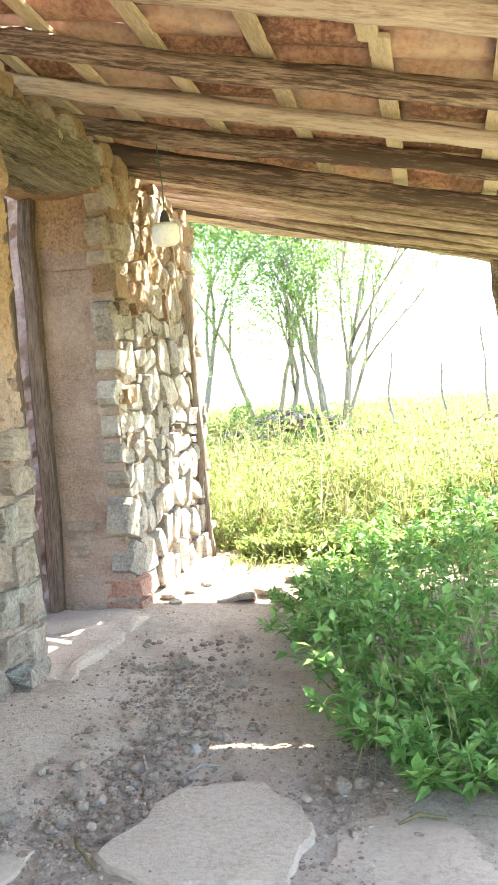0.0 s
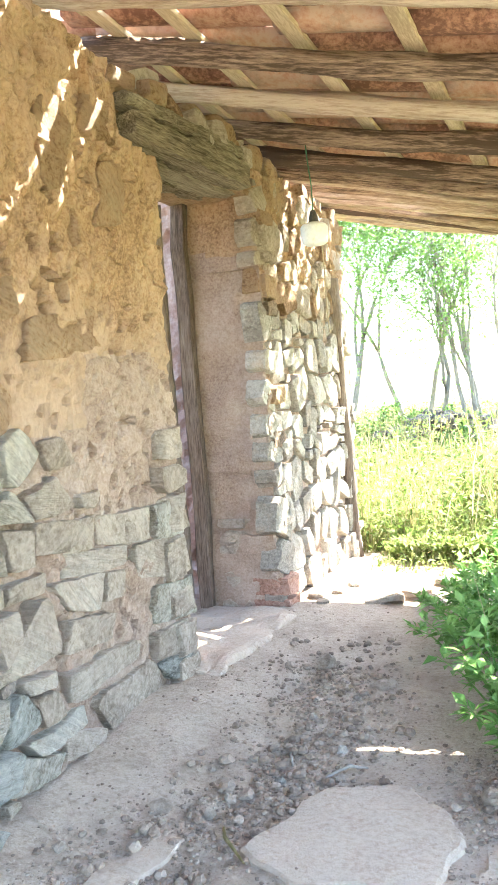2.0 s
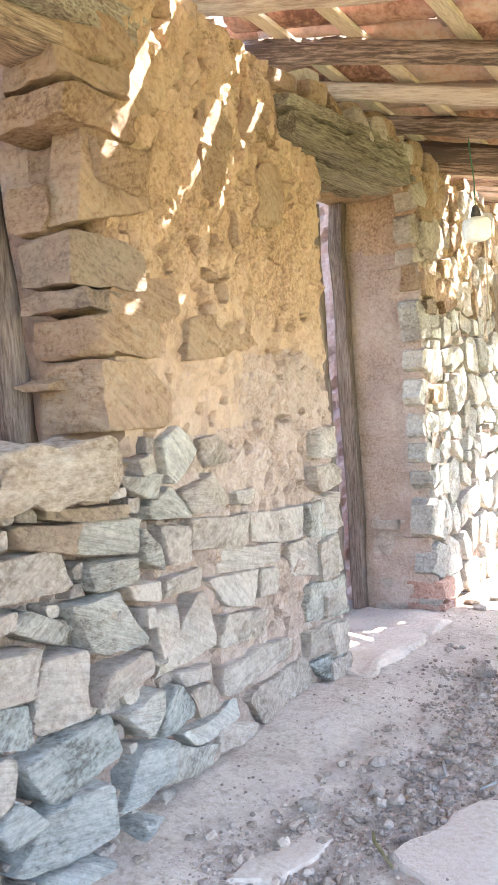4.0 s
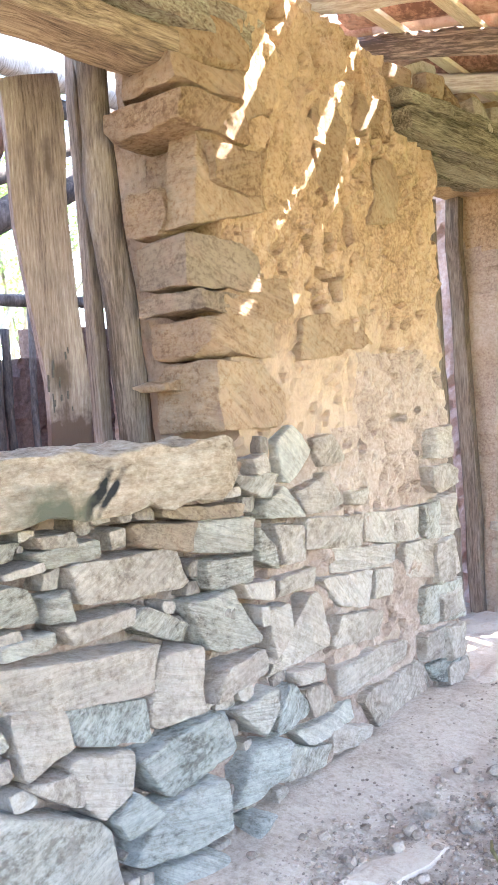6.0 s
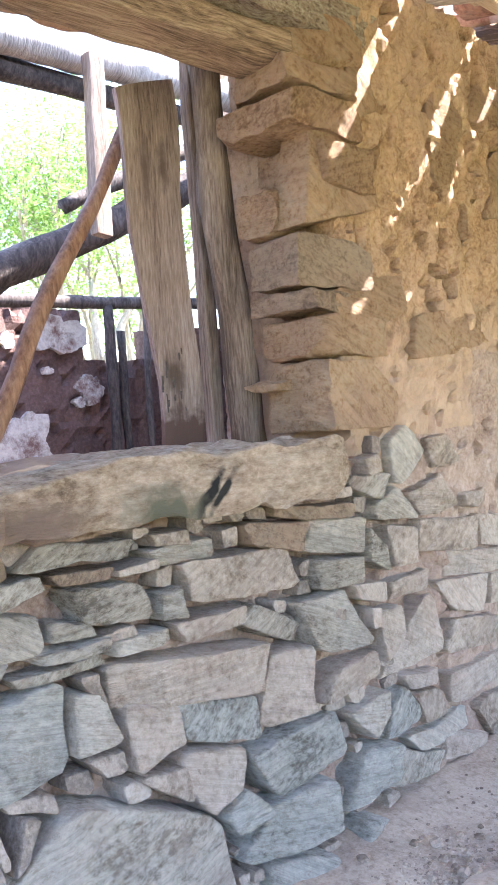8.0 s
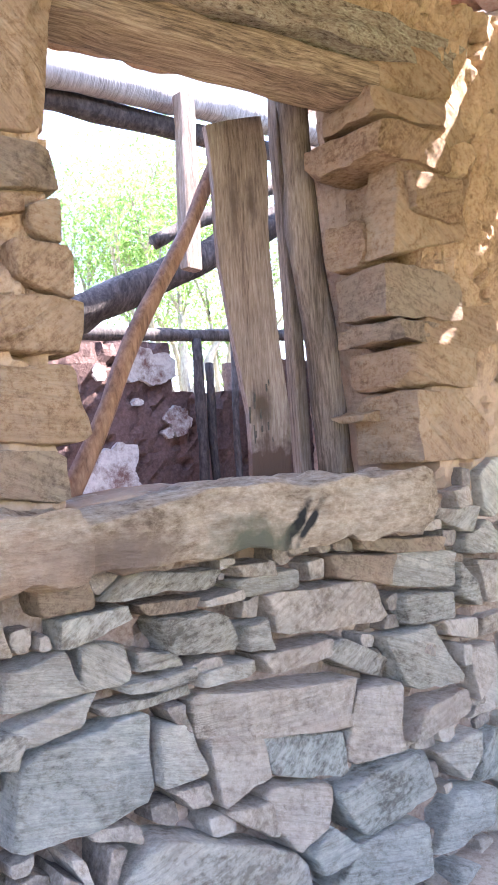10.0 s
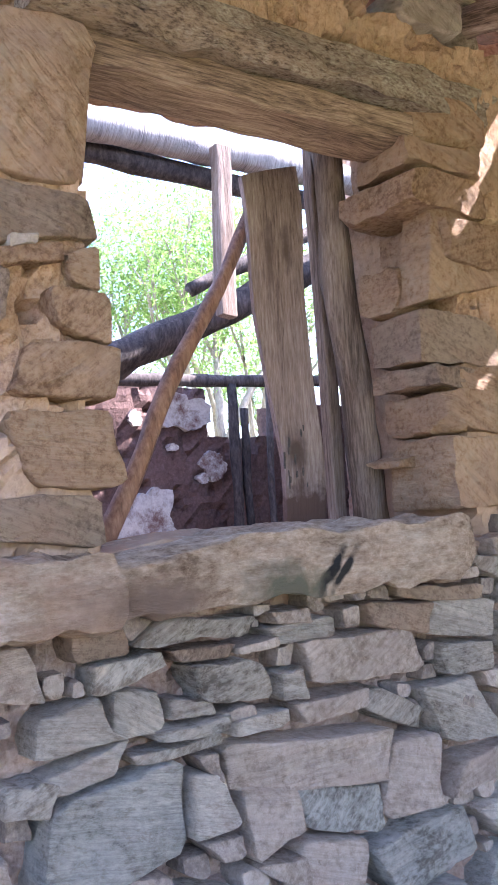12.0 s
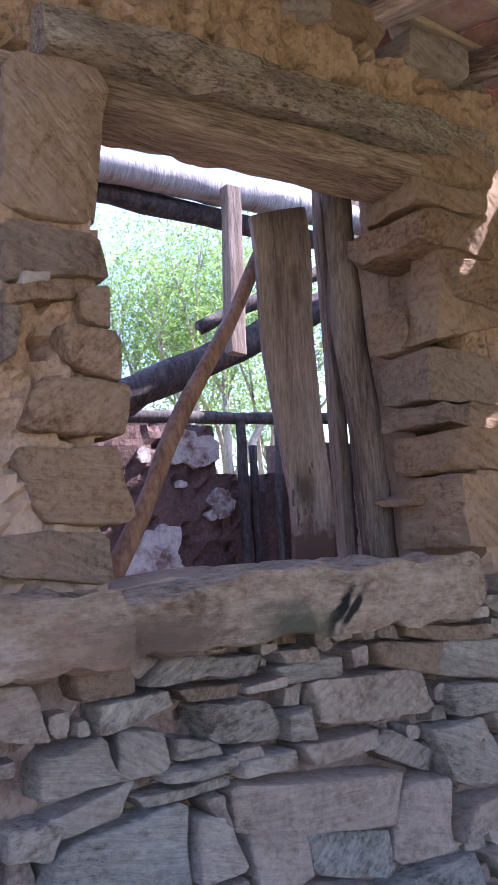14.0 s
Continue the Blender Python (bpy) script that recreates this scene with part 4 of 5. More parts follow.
def build_quoins():
    """Larger blocks that turn the corners of the openings, the sill and loose stones on the wall head."""
    rnd = random.Random(8)

    def quoin(centre, size, material, seed, turn=None):
        chipped("stone", centre, size, material, front_wall, seed, turn)

    # inner jamb of the window
    for i, (z0, z1, out, mat) in enumerate(((2.15, 2.29, 0.03, OCHRE_STONE), (2.06, 2.145, 0.06, OCHRE_STONE), (1.945, 2.045, 0.07, OCHRE_STONE), (1.79, 1.93, -0.03, OCHRE_STONE), (1.665, 1.80, 0.05, OCHRE_STONE),
                                            (1.515, 1.655, 0.04, DARK_OCHRE), (1.448, 1.505, 0.02, DARK_OCHRE), (1.312, 1.44, 0.0, OCHRE_STONE), (1.235, 1.275, 0.04, OCHRE_STONE), (1.075, 1.305, -0.01, OCHRE_STONE))):
        deep = 0.15 if i in (4, 8) else rnd.uniform(0.24, 0.30)
        cx = -1.86 if i in (4, 8) else -1.648 - deep / 2
        wide = 0.30
        quoin((cx, 1.838 - out + wide / 2, (z0 + z1) / 2), (deep, wide, z1 - z0), mat, i * 3.1,
              Matrix.Rotation(radians(rnd.uniform(-4, 4)), 4, "X") @ Matrix.Rotation(radians(rnd.uniform(-6, 6)), 4, "Z"))
    # far side of the doorway
    z, i = 0.0, 0
    while z < 2.05:
        h = rnd.uniform(0.05, 0.15)
        if z < 0.1:
            quoin((-1.73, 4.36, z + h / 2), (0.2, 0.2, h * 0.9), RED_STONE, 66)
        elif rnd.random() < 0.28:
            deep = rnd.uniform(0.10, 0.24)
            quoin((-1.645 - deep / 2, 4.398 + rnd.uniform(-0.012, 0.02), z + h / 2), (deep, 0.18, h * 0.92), rnd.choice((WARM_STONE, DARK_OCHRE, OCHRE_STONE)), 70 + i * 1.9,
                  Matrix.Rotation(rnd.uniform(-0.08, 0.08), 4, "Y"))
        if z < 0.5:
            quoin((-1.93, 4.36, z + h / 2), (0.17, 0.16, h * 0.9), WARM_STONE, 95 + i)
        z += h
        i += 1
    # near side of the doorway
    z = 0.0
    while z < 1.0:
        h = rnd.uniform(0.1, 0.2)
        quoin((-1.80, 3.15 + rnd.uniform(-0.015, 0.015), z + h / 2), (0.3, 0.2, h * 0.92), WARM_STONE, 130 + z * 9)
        z += h
    # wall head
    for i in range(26):
        y = -0.6 + i * 0.25 + rnd.uniform(-0.06, 0.06)
        if 2.15 < y < 2.9:
            continue
        w = rnd.uniform(0.14, 0.26)
        h = rnd.uniform(0.07, 0.13)
        quoin((-1.78 + rnd.uniform(-0.04, 0.03), y, wall_top(y) + h * 0.3), (rnd.uniform(0.18, 0.26), w, h), rnd.choice((OCHRE_STONE, WARM_STONE)), 160 + i,
              Matrix.Rotation(rnd.uniform(-0.2, 0.2), 4, "X"))


build_stones()
build_quoins()
sill = empty("window_sill", (0, 0, 0), label="long rough stone window sill with a black stain", category="window sill", kind="structure")
chipped("sill_slab", (-1.80, 1.30, 1.015), (0.46, 1.06, 0.145), SILL, sill, 3.0, Matrix.Rotation(radians(-0.6), 4, "X"), chips=6, rough=0.03, cuts=24)
chipped("sill_slab", (-1.79, 0.505, 1.0), (0.47, 0.56, 0.15), SILL, sill, 8.0, chips=4, rough=0.03, cuts=16)
block("sill_bed", (-1.9, 1.32, 1.03), (0.4, 0.98, 0.10), MUD, sill, "mud bed behind the slab", bevel=0.03, cuts=6, rough=0.03, freq=6, seed=14)


# ---- timber of the openings ----
def build_window_timber():
    w = empty("window_1", (-2.05, 1.3, 1.07), label="unglazed window opening with rough timber posts and lintels", category="window", kind="structure")
    w.location = (0, 0, 0)
    chipped("lintel", (-1.765, 1.22, 2.172), (0.17, 1.36, 0.085), LINTEL, w, 2.0, Matrix.Rotation(radians(-0.3), 4, "X"), "pale rough-hewn lintel plank", chips=7, rough=0.014, cuts=16)
    chipped("lintel", (-1.735, 1.36, 2.275), (0.21, 1.72, 0.125), LICHEN, w, 5.0, Matrix.Rotation(radians(1.4), 4, "X"), "lichen-grey rough lintel log", chips=12, rough=0.04, cuts=18)
    block("lintel", (-1.955, 1.28, 2.30), (0.14, 1.50, 0.12), DARK_LINTEL, w, "dark weathered lintel beam", bevel=0.035, cuts=8, rough=0.03, freq=3.0, seed=7)
    block("lintel", (-2.09, 1.30, 2.37), (0.09, 1.40, 0.12), WEATHERED, w, bevel=0.03, cuts=8, rough=0.02, freq=3.0, seed=12)
    pole("frame_post", (-2.03, 1.885, 1.05), (-2.03, 1.80, 2.26), 0.056, 0.046, WEATHERED, w, "round barkless corner post", bend=0.012, knots=0.3, seed=3)
    block("frame_post", (-2.14, 1.84, 1.68), (0.05, 0.045, 1.28), WEATHERED, w, bevel=0.008, cuts=6, rough=0.01, freq=4, seed=6)
    b = empty("loose_board", (-2.15, 1.692, 1.06), label="broad weathered plank leaning in the window opening", category="board")
    turn = Matrix.Rotation(radians(3.9), 4, "X") @ Matrix.Rotation(radians(-8), 4, "Z")
    bm = bmesh.new()
    rough_box(bm, (0, 0, 0.575), (0.028, 0.20, 1.15), turn, bevel=0.006, cuts=9, rough=0.012, freq=4, seed=4)
    for v in bm.verts:
        if v.co.z > 1.08:
            v.co.z += 0.2 * v.co.y - 0.01
        v.co.y = v.co.y * (0.64 + 0.33 * v.co.z) + 0.010 * math.sin(v.co.z * 7.0)
    link("plank", bm, BOARD, b)
    rnd = random.Random(4)
    for i in range(11):
        y, z = rnd.uniform(-0.06, 0.06), rnd.uniform(0.14, 0.34)
        block("knot_hole", (0.016, y * 0.8 - 0.033 * z, z), (0.005, rnd.uniform(0.003, 0.008), rnd.uniform(0.015, 0.06)), DARK_METAL, b, "dark split", bevel=0.002, cuts=2, rough=0.004, freq=20, seed=i)
    p = pole("leaning_pole", (-2.02, 0.96, 1.06), (-2.29, 1.755, 2.22), 0.027, 0.022, RED_POLE, bend=0.03, knots=0.25, seed=5)
    tagged(p, "slim red-brown peeled pole leaning across the window", "pole")


def build_door_timber():
    d = empty("door_1", (0, 0, 0), label="open doorway with a rough timber jamb and heavy log lintel", category="doorway", kind="structure")
    block("jamb_plank", (-2.09, 4.25, 1.1), (0.08, 0.06, 2.16), WEATHERED, d, "grey split jamb plank", bevel=0.01, cuts=8, rough=0.02, freq=3, seed=21)
    pole("jamb_post", (-2.19, 4.19, 0.0), (-2.19, 4.17, 2.17), 0.045, 0.04, WEATHERED, d, bend=0.02, knots=0.4, seed=15)
    pole("jamb_post", (-2.10, 3.36, 0.0), (-2.16, 3.28, 2.15), 0.04, 0.035, WEATHERED, d, bend=0.02, knots=0.4, seed=18)
    rnd = random.Random(3)
    for i, (x, z, h, y0, y1) in enumerate(((-1.665, 2.20, 0.11, 2.97, 4.12), (-1.675, 2.295, 0.07, 2.95, 4.08), (-1.80, 2.20, 0.11, 2.95, 4.5), (-1.93, 2.21, 0.11, 2.95, 4.5), (-2.05, 2.21, 0.10, 2.95, 4.5))):
        chipped("lintel", (x, (y0 + y1) / 2, z), (0.14, y1 - y0, h * 1.05), MOSSY, d, 30.0 + i * 4, Matrix.Rotation(radians(rnd.uniform(0.5, 3)), 4, "X"), "lichen-stained split lintel log",
                chips=12, rough=0.03, cuts=20)
    for i in range(7):
        y = 3.0 + i * 0.2
        block("packing_block", (-1.72 + rnd.uniform(-0.03, 0.02), y, 2.375 - 0.012 * i + rnd.uniform(-0.01, 0.02)), (0.2, rnd.uniform(0.1, 0.18), rnd.uniform(0.07, 0.13)),
              rnd.choice((OCHRE_STONE, WARM_STONE)), d, turn=Matrix.Rotation(rnd.uniform(-0.25, 0.25), 4, "X"), bevel=0.02, cuts=4, rough=0.03, freq=8, seed=50 + i)
    step = block("threshold", (-1.81, 3.73, 0.005), (0.54, 1.06, 0.10), SLAB, None, bevel=0.03, cuts=14, rough=0.035, freq=6, seed=61)
    tagged(step, "low dusty cement threshold in the doorway", "threshold", kind="structure")


def build_corner_post():
    p = pole("wall_post", (-1.68, 5.72, 0.0), (-1.68, 5.60, 1.44), 0.045, 0.04, WEATHERED, bend=0.015, knots=0.3, seed=33)
    tagged(p, "grey upright post set into the rubble wall", "post")
    p = pole("wall_post", (-1.69, 5.60, 1.42), (-1.69, 5.58, 1.86), 0.055, 0.05, WEATHERED, bend=0.008, knots=0.3, seed=36)
    tagged(p, "short grey upper post set into the rubble wall", "post")
    p = pole("eave_bracket", (0.36, 5.95, 1.36), (0.31, 5.95, 1.88), 0.07, 0.06, BARK, bend=0.01, knots=0.3, seed=39)
    tagged(p, "short dark hanging timber under the eave", "bracket")


def build_lamp():
    lamp = empty("hanging_lamp", (-1.32, 4.16, 1.85), label="white enamel lamp hanging on a green wire", category="lamp")
    profile = ((0.0, 0.0), (0.045, 0.0), (0.062, 0.012), (0.067, 0.04), (0.066, 0.085), (0.058, 0.098), (0.03, 0.108), (0.0, 0.11))
    bm = bmesh.new()
    rings = []
    for r, z in profile:
        rings.append([bm.verts.new((r * math.cos(2 * math.pi * k / 20), r * math.sin(2 * math.pi * k / 20), z)) for k in range(20)])
    for a, b in zip(rings, rings[1:]):
        for k in range(20):
            bm.faces.new((a[k], a[(k + 1) % 20], b[(k + 1) % 20], b[k]))
    bmesh.ops.remove_doubles(bm, verts=bm.verts, dist=1e-5)
    link("shade", bm, ENAMEL, lamp, smooth=True)
    bm = bmesh.new()
    tube(bm, [(0, 0, 0.105), (0, 0, 0.125), (0, 0, 0.145), (0, 0, 0.165)], [0.026, 0.024, 0.018, 0.012], 14)
    link("socket", bm, DARK_METAL, lamp, "dark socket")
    bm = bmesh.new()
    tube(bm, [(0, 0, 0.16), (0.004, -0.01, 0.28), (-0.004, -0.02, 0.40), (-0.01, -0.03, 0.56)], [0.0035] * 4, 6)
    link("wire", bm, WIRE, lamp, "green wire")
    bm = bmesh.new()
    tube(bm, [(0.02, 0.04, 0.01), (0.024, 0.045, -0.14), (0.02, 0.05, -0.28), (0.026, 0.052, -0.42)], [0.0035] * 4, 6)
    link("pull_cord", bm, LATH, lamp, "pale pull cord")


build_window_timber()
build_door_timber()
build_corner_post()
build_lamp()


# ---- roofless rooms behind ----
def build_inside():
    back = shell_wall("wall_back", -1.6, END_Y, 0.045, [(3.42, 3.60, 1.5, 3.0)], lambda y, z: -5.0, -5.35,
                      lambda y: 2.0 - 0.05 * clamp01((y - 2.5) / 0.8) - (0.30 if 3.2 < y < 3.9 else 0.0) - (0.1 if y > 3.9 else 0), RED_MUD, 6.1, rough=0.022)
    tagged(back, "crumbling red mud back wall with flakes of limewash", "wall", kind="structure")
    rnd = random.Random(17)
    for cy, cz, w, h in ((3.02, 1.79, 0.34, 0.24), (3.24, 1.43, 0.20, 0.20), (2.93, 1.56, 0.07, 0.05), (2.72, 1.05, 0.44, 0.46), (2.66, 1.75, 0.1, 0.1), (2.3, 1.5, 0.4, 0.4), (3.15, 1.35, 0.08, 0.07)):
        bm = bmesh.new()
        ring, n = [], 64
        for k in range(n):
            g = 2 * math.pi * k / n
            r = 1 + 0.35 * n3((math.cos(g) * 1.6, math.sin(g) * 1.6, cy * 5), 1.0, cz) + 0.16 * n3((math.cos(g) * 4, math.sin(g) * 4, cz), 1.0, cy) + 0.10 * n3((math.cos(g) * 11, math.sin(g) * 11, cz), 1.0, cy)
            ring.append((cy + math.cos(g) * w / 2 * r, cz + math.sin(g) * h / 2 * r))
        a = [bm.verts.new((-4.972, y, z)) for y, z in ring]
        b = [bm.verts.new((-5.06, y, z)) for y, z in ring]
        bm.faces.new(a)
        for k in range(n):
            bm.faces.new((a[k], b[k], b[(k + 1) % n], a[(k + 1) % n]))
        link("limewash_flake", bm, LIME, back, "flaking white limewash")
    for name, x0, x1, y, top, seed in (("wall_north", -5.3, -2.12, END_Y - 0.2, 1.7, 3.0), ("wall_south", -5.3, -2.12, START_Y, 2.3, 4.0)):
        side = block(name, ((x0 + x1) / 2, y, top / 2 - 0.05), (x1 - x0, 0.36, top + 0.1), RED_MUD, None, bevel=0.05, cuts=14, rough=0.06, freq=2.4, seed=seed)
        tagged(side, "broken red mud cross wall of the roofless room", "wall", kind="structure")
    # limewashed partition, its unseen tall gable added to keep sun off the back wall
    gable = shell_wall("wall_partition", -5.0, -2.14, 0.045, [], lambda y, z: -4.42, -4.72,
                       lambda y: 3.75 if y < -3.2 else 3.75 - 1.15 * (y + 3.2) / 1.06, LIME_PINK, 8.3, rough=0.03, high=4.0)
    gable.matrix_world = Matrix(((0, 1, 0, 0), (-1, 0, 0, 0), (0, 0, 1, 0), (0, 0, 0, 1)))
    tagged(gable, "limewashed partition of the roofless house, its unseen gable added as a sun block", "wall", kind="structure")
    p = pole("wall_plate_log", (-3.4, -0.6, 2.92), (-3.4, 4.45, 2.79), 0.078, 0.074, LIMBER, bend=0.03, steps=90, knots=0.2, seed=3, sides=14)
    tagged(p, "pale ribbed palm log spanning the roofless room", "beam")
    p = pole("beam", (-3.5, -0.6, 2.82), (-3.5, 4.45, 2.69), 0.05, 0.05, DARK_TIMBER, bend=0.03, steps=30, knots=0.3, seed=7)
    tagged(p, "dark squared beam below the palm log", "beam")
    p = block("king_post", (-3.305, 2.28, 2.42), (0.07, 0.085, 0.80), WEATHERED, None, bevel=0.01, cuts=5, rough=0.015, freq=5, seed=8, turn=Matrix.Rotation(radians(-1.5), 4, "X"))
    tagged(p, "pale grey post between fallen beam and palm log", "post")
    p = pole("fallen_beam", (-3.7, 1.2, 1.52), (-3.7, 4.3, 3.0), 0.085, 0.075, DARK_TIMBER, bend=0.05, steps=30, knots=0.45, seed=10)
    tagged(p, "dark beam fallen aslant across the room", "beam")
    p = pole("beam_stub", (-3.72, 2.34, 2.25), (-3.72, 3.2, 2.66), 0.035, 0.045, DARK_TIMBER, bend=0.02, steps=14, knots=0.5, seed=14)
    tagged(p, "broken stub of a dark beam", "beam")
    p = pole("wall_rail", (-4.85, 2.2, 1.96), (-4.85, 4.45, 2.02), 0.04, 0.04, DARK_TIMBER, bend=0.03, steps=20, knots=0.4, seed=16)
    tagged(p, "dark horizontal rail on the back wall", "rail")
    for i, (y, top, r) in enumerate(((3.31, 1.96, 0.04), (3.40, 1.80, 0.032), (3.61, 1.95, 0.026), (3.72, 1.98, 0.022), (3.80, 1.99, 0.03), (3.98, 1.96, 0.026), (4.12, 2.0, 0.03))):
        p = pole("wattle_stake", (-4.82, y - 0.03, 0.0), (-4.82, y, top), r, r * 0.85, DARK_TIMBER, bend=0.02, knots=0.35, seed=20 + i * 2)
        tagged(p, "dark upright stake of the wattle back wall", "stake", group="stakes of the back wall")


build_inside()


# ---- loose things on the ground ----
def pebble_data(c, r, rnd, flat=0.6):
    verts, faces = [], []
    seed = rnd.uniform(0, 90)
    for ring, (el, n) in enumerate(((-0.9, 5), (-0.2, 7), (0.45, 7), (1.1, 5))):
        for k in range(n):
            a = 2 * math.pi * (k + 0.5 * (ring % 2)) / n
            q = (math.cos(a) * math.cos(el), math.sin(a) * math.cos(el), math.sin(el))
            s = r * (1 + 0.4 * n3(q, 1.3, seed))
            verts.append((c[0] + q[0] * s, c[1] + q[1] * s, c[2] + q[2] * s * flat))
    rows = ((0, 5), (5, 7), (12, 7), (19, 5))
    for (a, n), (b, m) in zip(rows, rows[1:]):
        steps = max(n, m)
        for k in range(steps):
            i0, i1 = a + k * n // steps % n, a + ((k + 1) * n // steps) % n
            j0, j1 = b + k * m // steps % m, b + ((k + 1) * m // steps) % m
            if i0 != i1 and j0 != j1:
                faces.append((i0, i1, j1, j0))
            elif i0 != i1:
                faces.append((i0, i1, j0))
            elif j0 != j1:
                faces.append((i0, j1, j0))
    faces.append((4, 3, 2, 1, 0))
    faces.append((19, 20, 21, 22, 23))
    return verts, faces


def build_clutter():
    rnd = random.Random(31)
    v, f = [], []
    for i in range(8600):
        if i < 3600:
            y = rnd.uniform(1.6, 3.5)
            x = -1.08 + 0.10 * math.sin(y * 3.0) + rnd.gauss(0, 0.13)
        elif i < 4600:
            x, y = rnd.gauss(-0.36, 0.10), rnd.gauss(2.38, 0.22)
        else:
            x, y = rnd.uniform(-1.65, 0.2), 1.2 + 4.4 * rnd.random() ** 1.5
        if x < front_x(y, 0) + 0.03 or y < 1.1:
            continue
        r = (0.002 + 0.008 * rnd.random() ** 3) * (1.0 if i < 4600 else 0.6) + (0.012 if rnd.random() < 0.02 and i < 4600 else 0)
        pv, pf = pebble_data((x, y, ground_height(x, y) + r * 0.25), r, rnd)
        o = len(v)
        v += pv
        f += [tuple(k + o for k in q) for q in pf]
    for i in range(520):
        y = 1.7 + 2.2 * rnd.random() ** 1.3
        x = -1.02 + 0.12 * math.sin(y * 3.0) + rnd.gauss(0, 0.19)
        if x < front_x(y, 0) + 0.04:
            continue
        r = 0.005 + 0.017 * rnd.random() ** 4
        pv, pf = pebble_data((x, y, ground_height(x, y) + r * 0.3), r, rnd, 0.75)
        o = len(v)
        v += pv
        f += [tuple(k + o for k in q) for q in pf]
    tagged(raw("gravel", v, f, CLOD), "scattered dark clods and grit on the earth floor", "gravel", kind="stuff")
    for i, (x, y, r, flat, mat) in enumerate(((-1.17, 3.44, 0.042, 0.9, WARM_STONE), (-0.88, 3.25, 0.05, 0.45, WARM_STONE), (-0.99, 2.40, 0.017, 0.8, PALE_STONE), (-0.37, 2.39, 0.035, 0.7, WARM_STONE),
                                              (-0.31, 2.43, 0.03, 0.7, WARM_STONE), (-0.86, 2.62, 0.018, 0.9, PALE_STONE), (-1.02, 2.52, 0.034, 0.6, CLOD), (-1.12, 2.30, 0.03, 0.7, CLOD), (-1.2, 2.48, 0.028, 0.6, CLOD),
                                              (-1.05, 2.28, 0.026, 0.7, CLOD), (-0.95, 2.46, 0.022, 0.7, CLOD), (-1.24, 2.12, 0.034, 0.6, WARM_STONE), (-1.1, 2.14, 0.02, 0.7, WARM_STONE),
                                              (-1.57, 4.52, 0.05, 0.5, WARM_STONE), (-1.48, 4.62, 0.035, 0.6, WARM_STONE), (-1.5, 4.42, 0.04, 0.4, WARM_STONE), (-1.45, 4.85, 0.04, 0.5, PALE_STONE))):
        pv, pf = pebble_data((x, y, ground_height(x, y) + r * flat * 0.5), r, rnd, flat)
        ob = raw("loose_stone", pv, pf, mat)
        tagged(ob, "small pale loose stone on the earth floor" if mat is PALE_STONE else "small dusty brown loose stone on the earth floor", "stone", group="loose stones on the floor")
    for i, (x, y, sx, sy) in enumerate(((-1.20, 4.55, 0.20, 0.12), (-1.07, 4.67, 0.15, 0.1), (-0.94, 4.50, 0.12, 0.1), (-0.9, 5.0, 0.2, 0.16))):
        ob = block("flat_stone", (x, y, ground_height(x, y) + 0.018), (sx, sy, 0.035), WARM_STONE, None, bevel=0.012, cuts=3, rough=0.03, freq=9, seed=i * 4.0, turn=Matrix.Rotation(rnd.uniform(-1, 1), 4, "Z"))
        tagged(ob, "flat broken stone lying on the sunlit earth", "stone", group="flat stones on the path")
    for i, corners in enumerate((((-0.93, 1.98), (-0.78, 1.86), (-0.40, 1.90), (-0.42, 2.20), (-0.60, 2.42), (-0.84, 2.34)),
                                 ((-0.36, 1.84), (0.06, 1.84), (0.03, 2.14), (-0.18, 2.32), (-0.35, 2.24)), ((-1.24, 1.70), (-1.12, 1.72), (-1.10, 1.98), (-1.19, 2.02)))):
        ring = []
        for (ax, ay), (bx, by) in zip(corners, corners[1:] + corners[:1]):
            for k in range(9):
                x, y = ax + (bx - ax) * k / 9, ay + (by - ay) * k / 9
                ring.append((x + 0.035 * n3((x, y, 0), 9, i), y + 0.035 * n3((x, y, 5), 9, i)))
        cx, cy = sum(p[0] for p in ring) / len(ring), sum(p[1] for p in ring) / len(ring)
        n, verts, faces = len(ring), [], []
        for k, dz in ((1.03, -0.05), (1.0, 0.002), (0.965, 0.010), (0.6, 0.012), (0.25, 0.012)):
            for x, y in ring:
                px, py = cx + (x - cx) * k, cy + (y - cy) * k
                verts.append((px, py, ground_height(cx, cy) + dz + 0.008 * n3((px, py, 0), 6, 2.0)))
        for r in range(4):
            for q in range(n):
                faces.append((r * n + q, r * n + (q + 1) % n, (r + 1) * n + (q + 1) % n, (r + 1) * n + q))
        faces.append(tuple(range(4 * n, 5 * n)))
        tagged(raw("paving_slab", verts, faces, SLAB), "worn broken cement slab sunk in the earth floor", "slab", group="broken slabs of the floor")
    for i, pts in enumerate((((-0.86, 2.44), (-0.80, 2.49), (-0.75, 2.52)), ((-1.03, 2.08), (-0.99, 2.0), (-0.90, 1.91)), ((-1.02, 2.58), (-1.0, 2.53), (-0.985, 2.5)), ((-0.20, 2.21), (-0.15, 2.24), (-0.08, 2.25)))):
        bm = bmesh.new()
        tube(bm, [(x, y, ground_height(x, y) + 0.012 + 0.012 * (k == 1)) for k, (x, y) in enumerate(pts)], [0.004, 0.006, 0.003], 6, 0.3, i)
        tagged(link("twig", bm, STRAW if i % 2 else TREE_BARK), "dry twig lying on the earth floor", "twig", group="twigs on the floor")
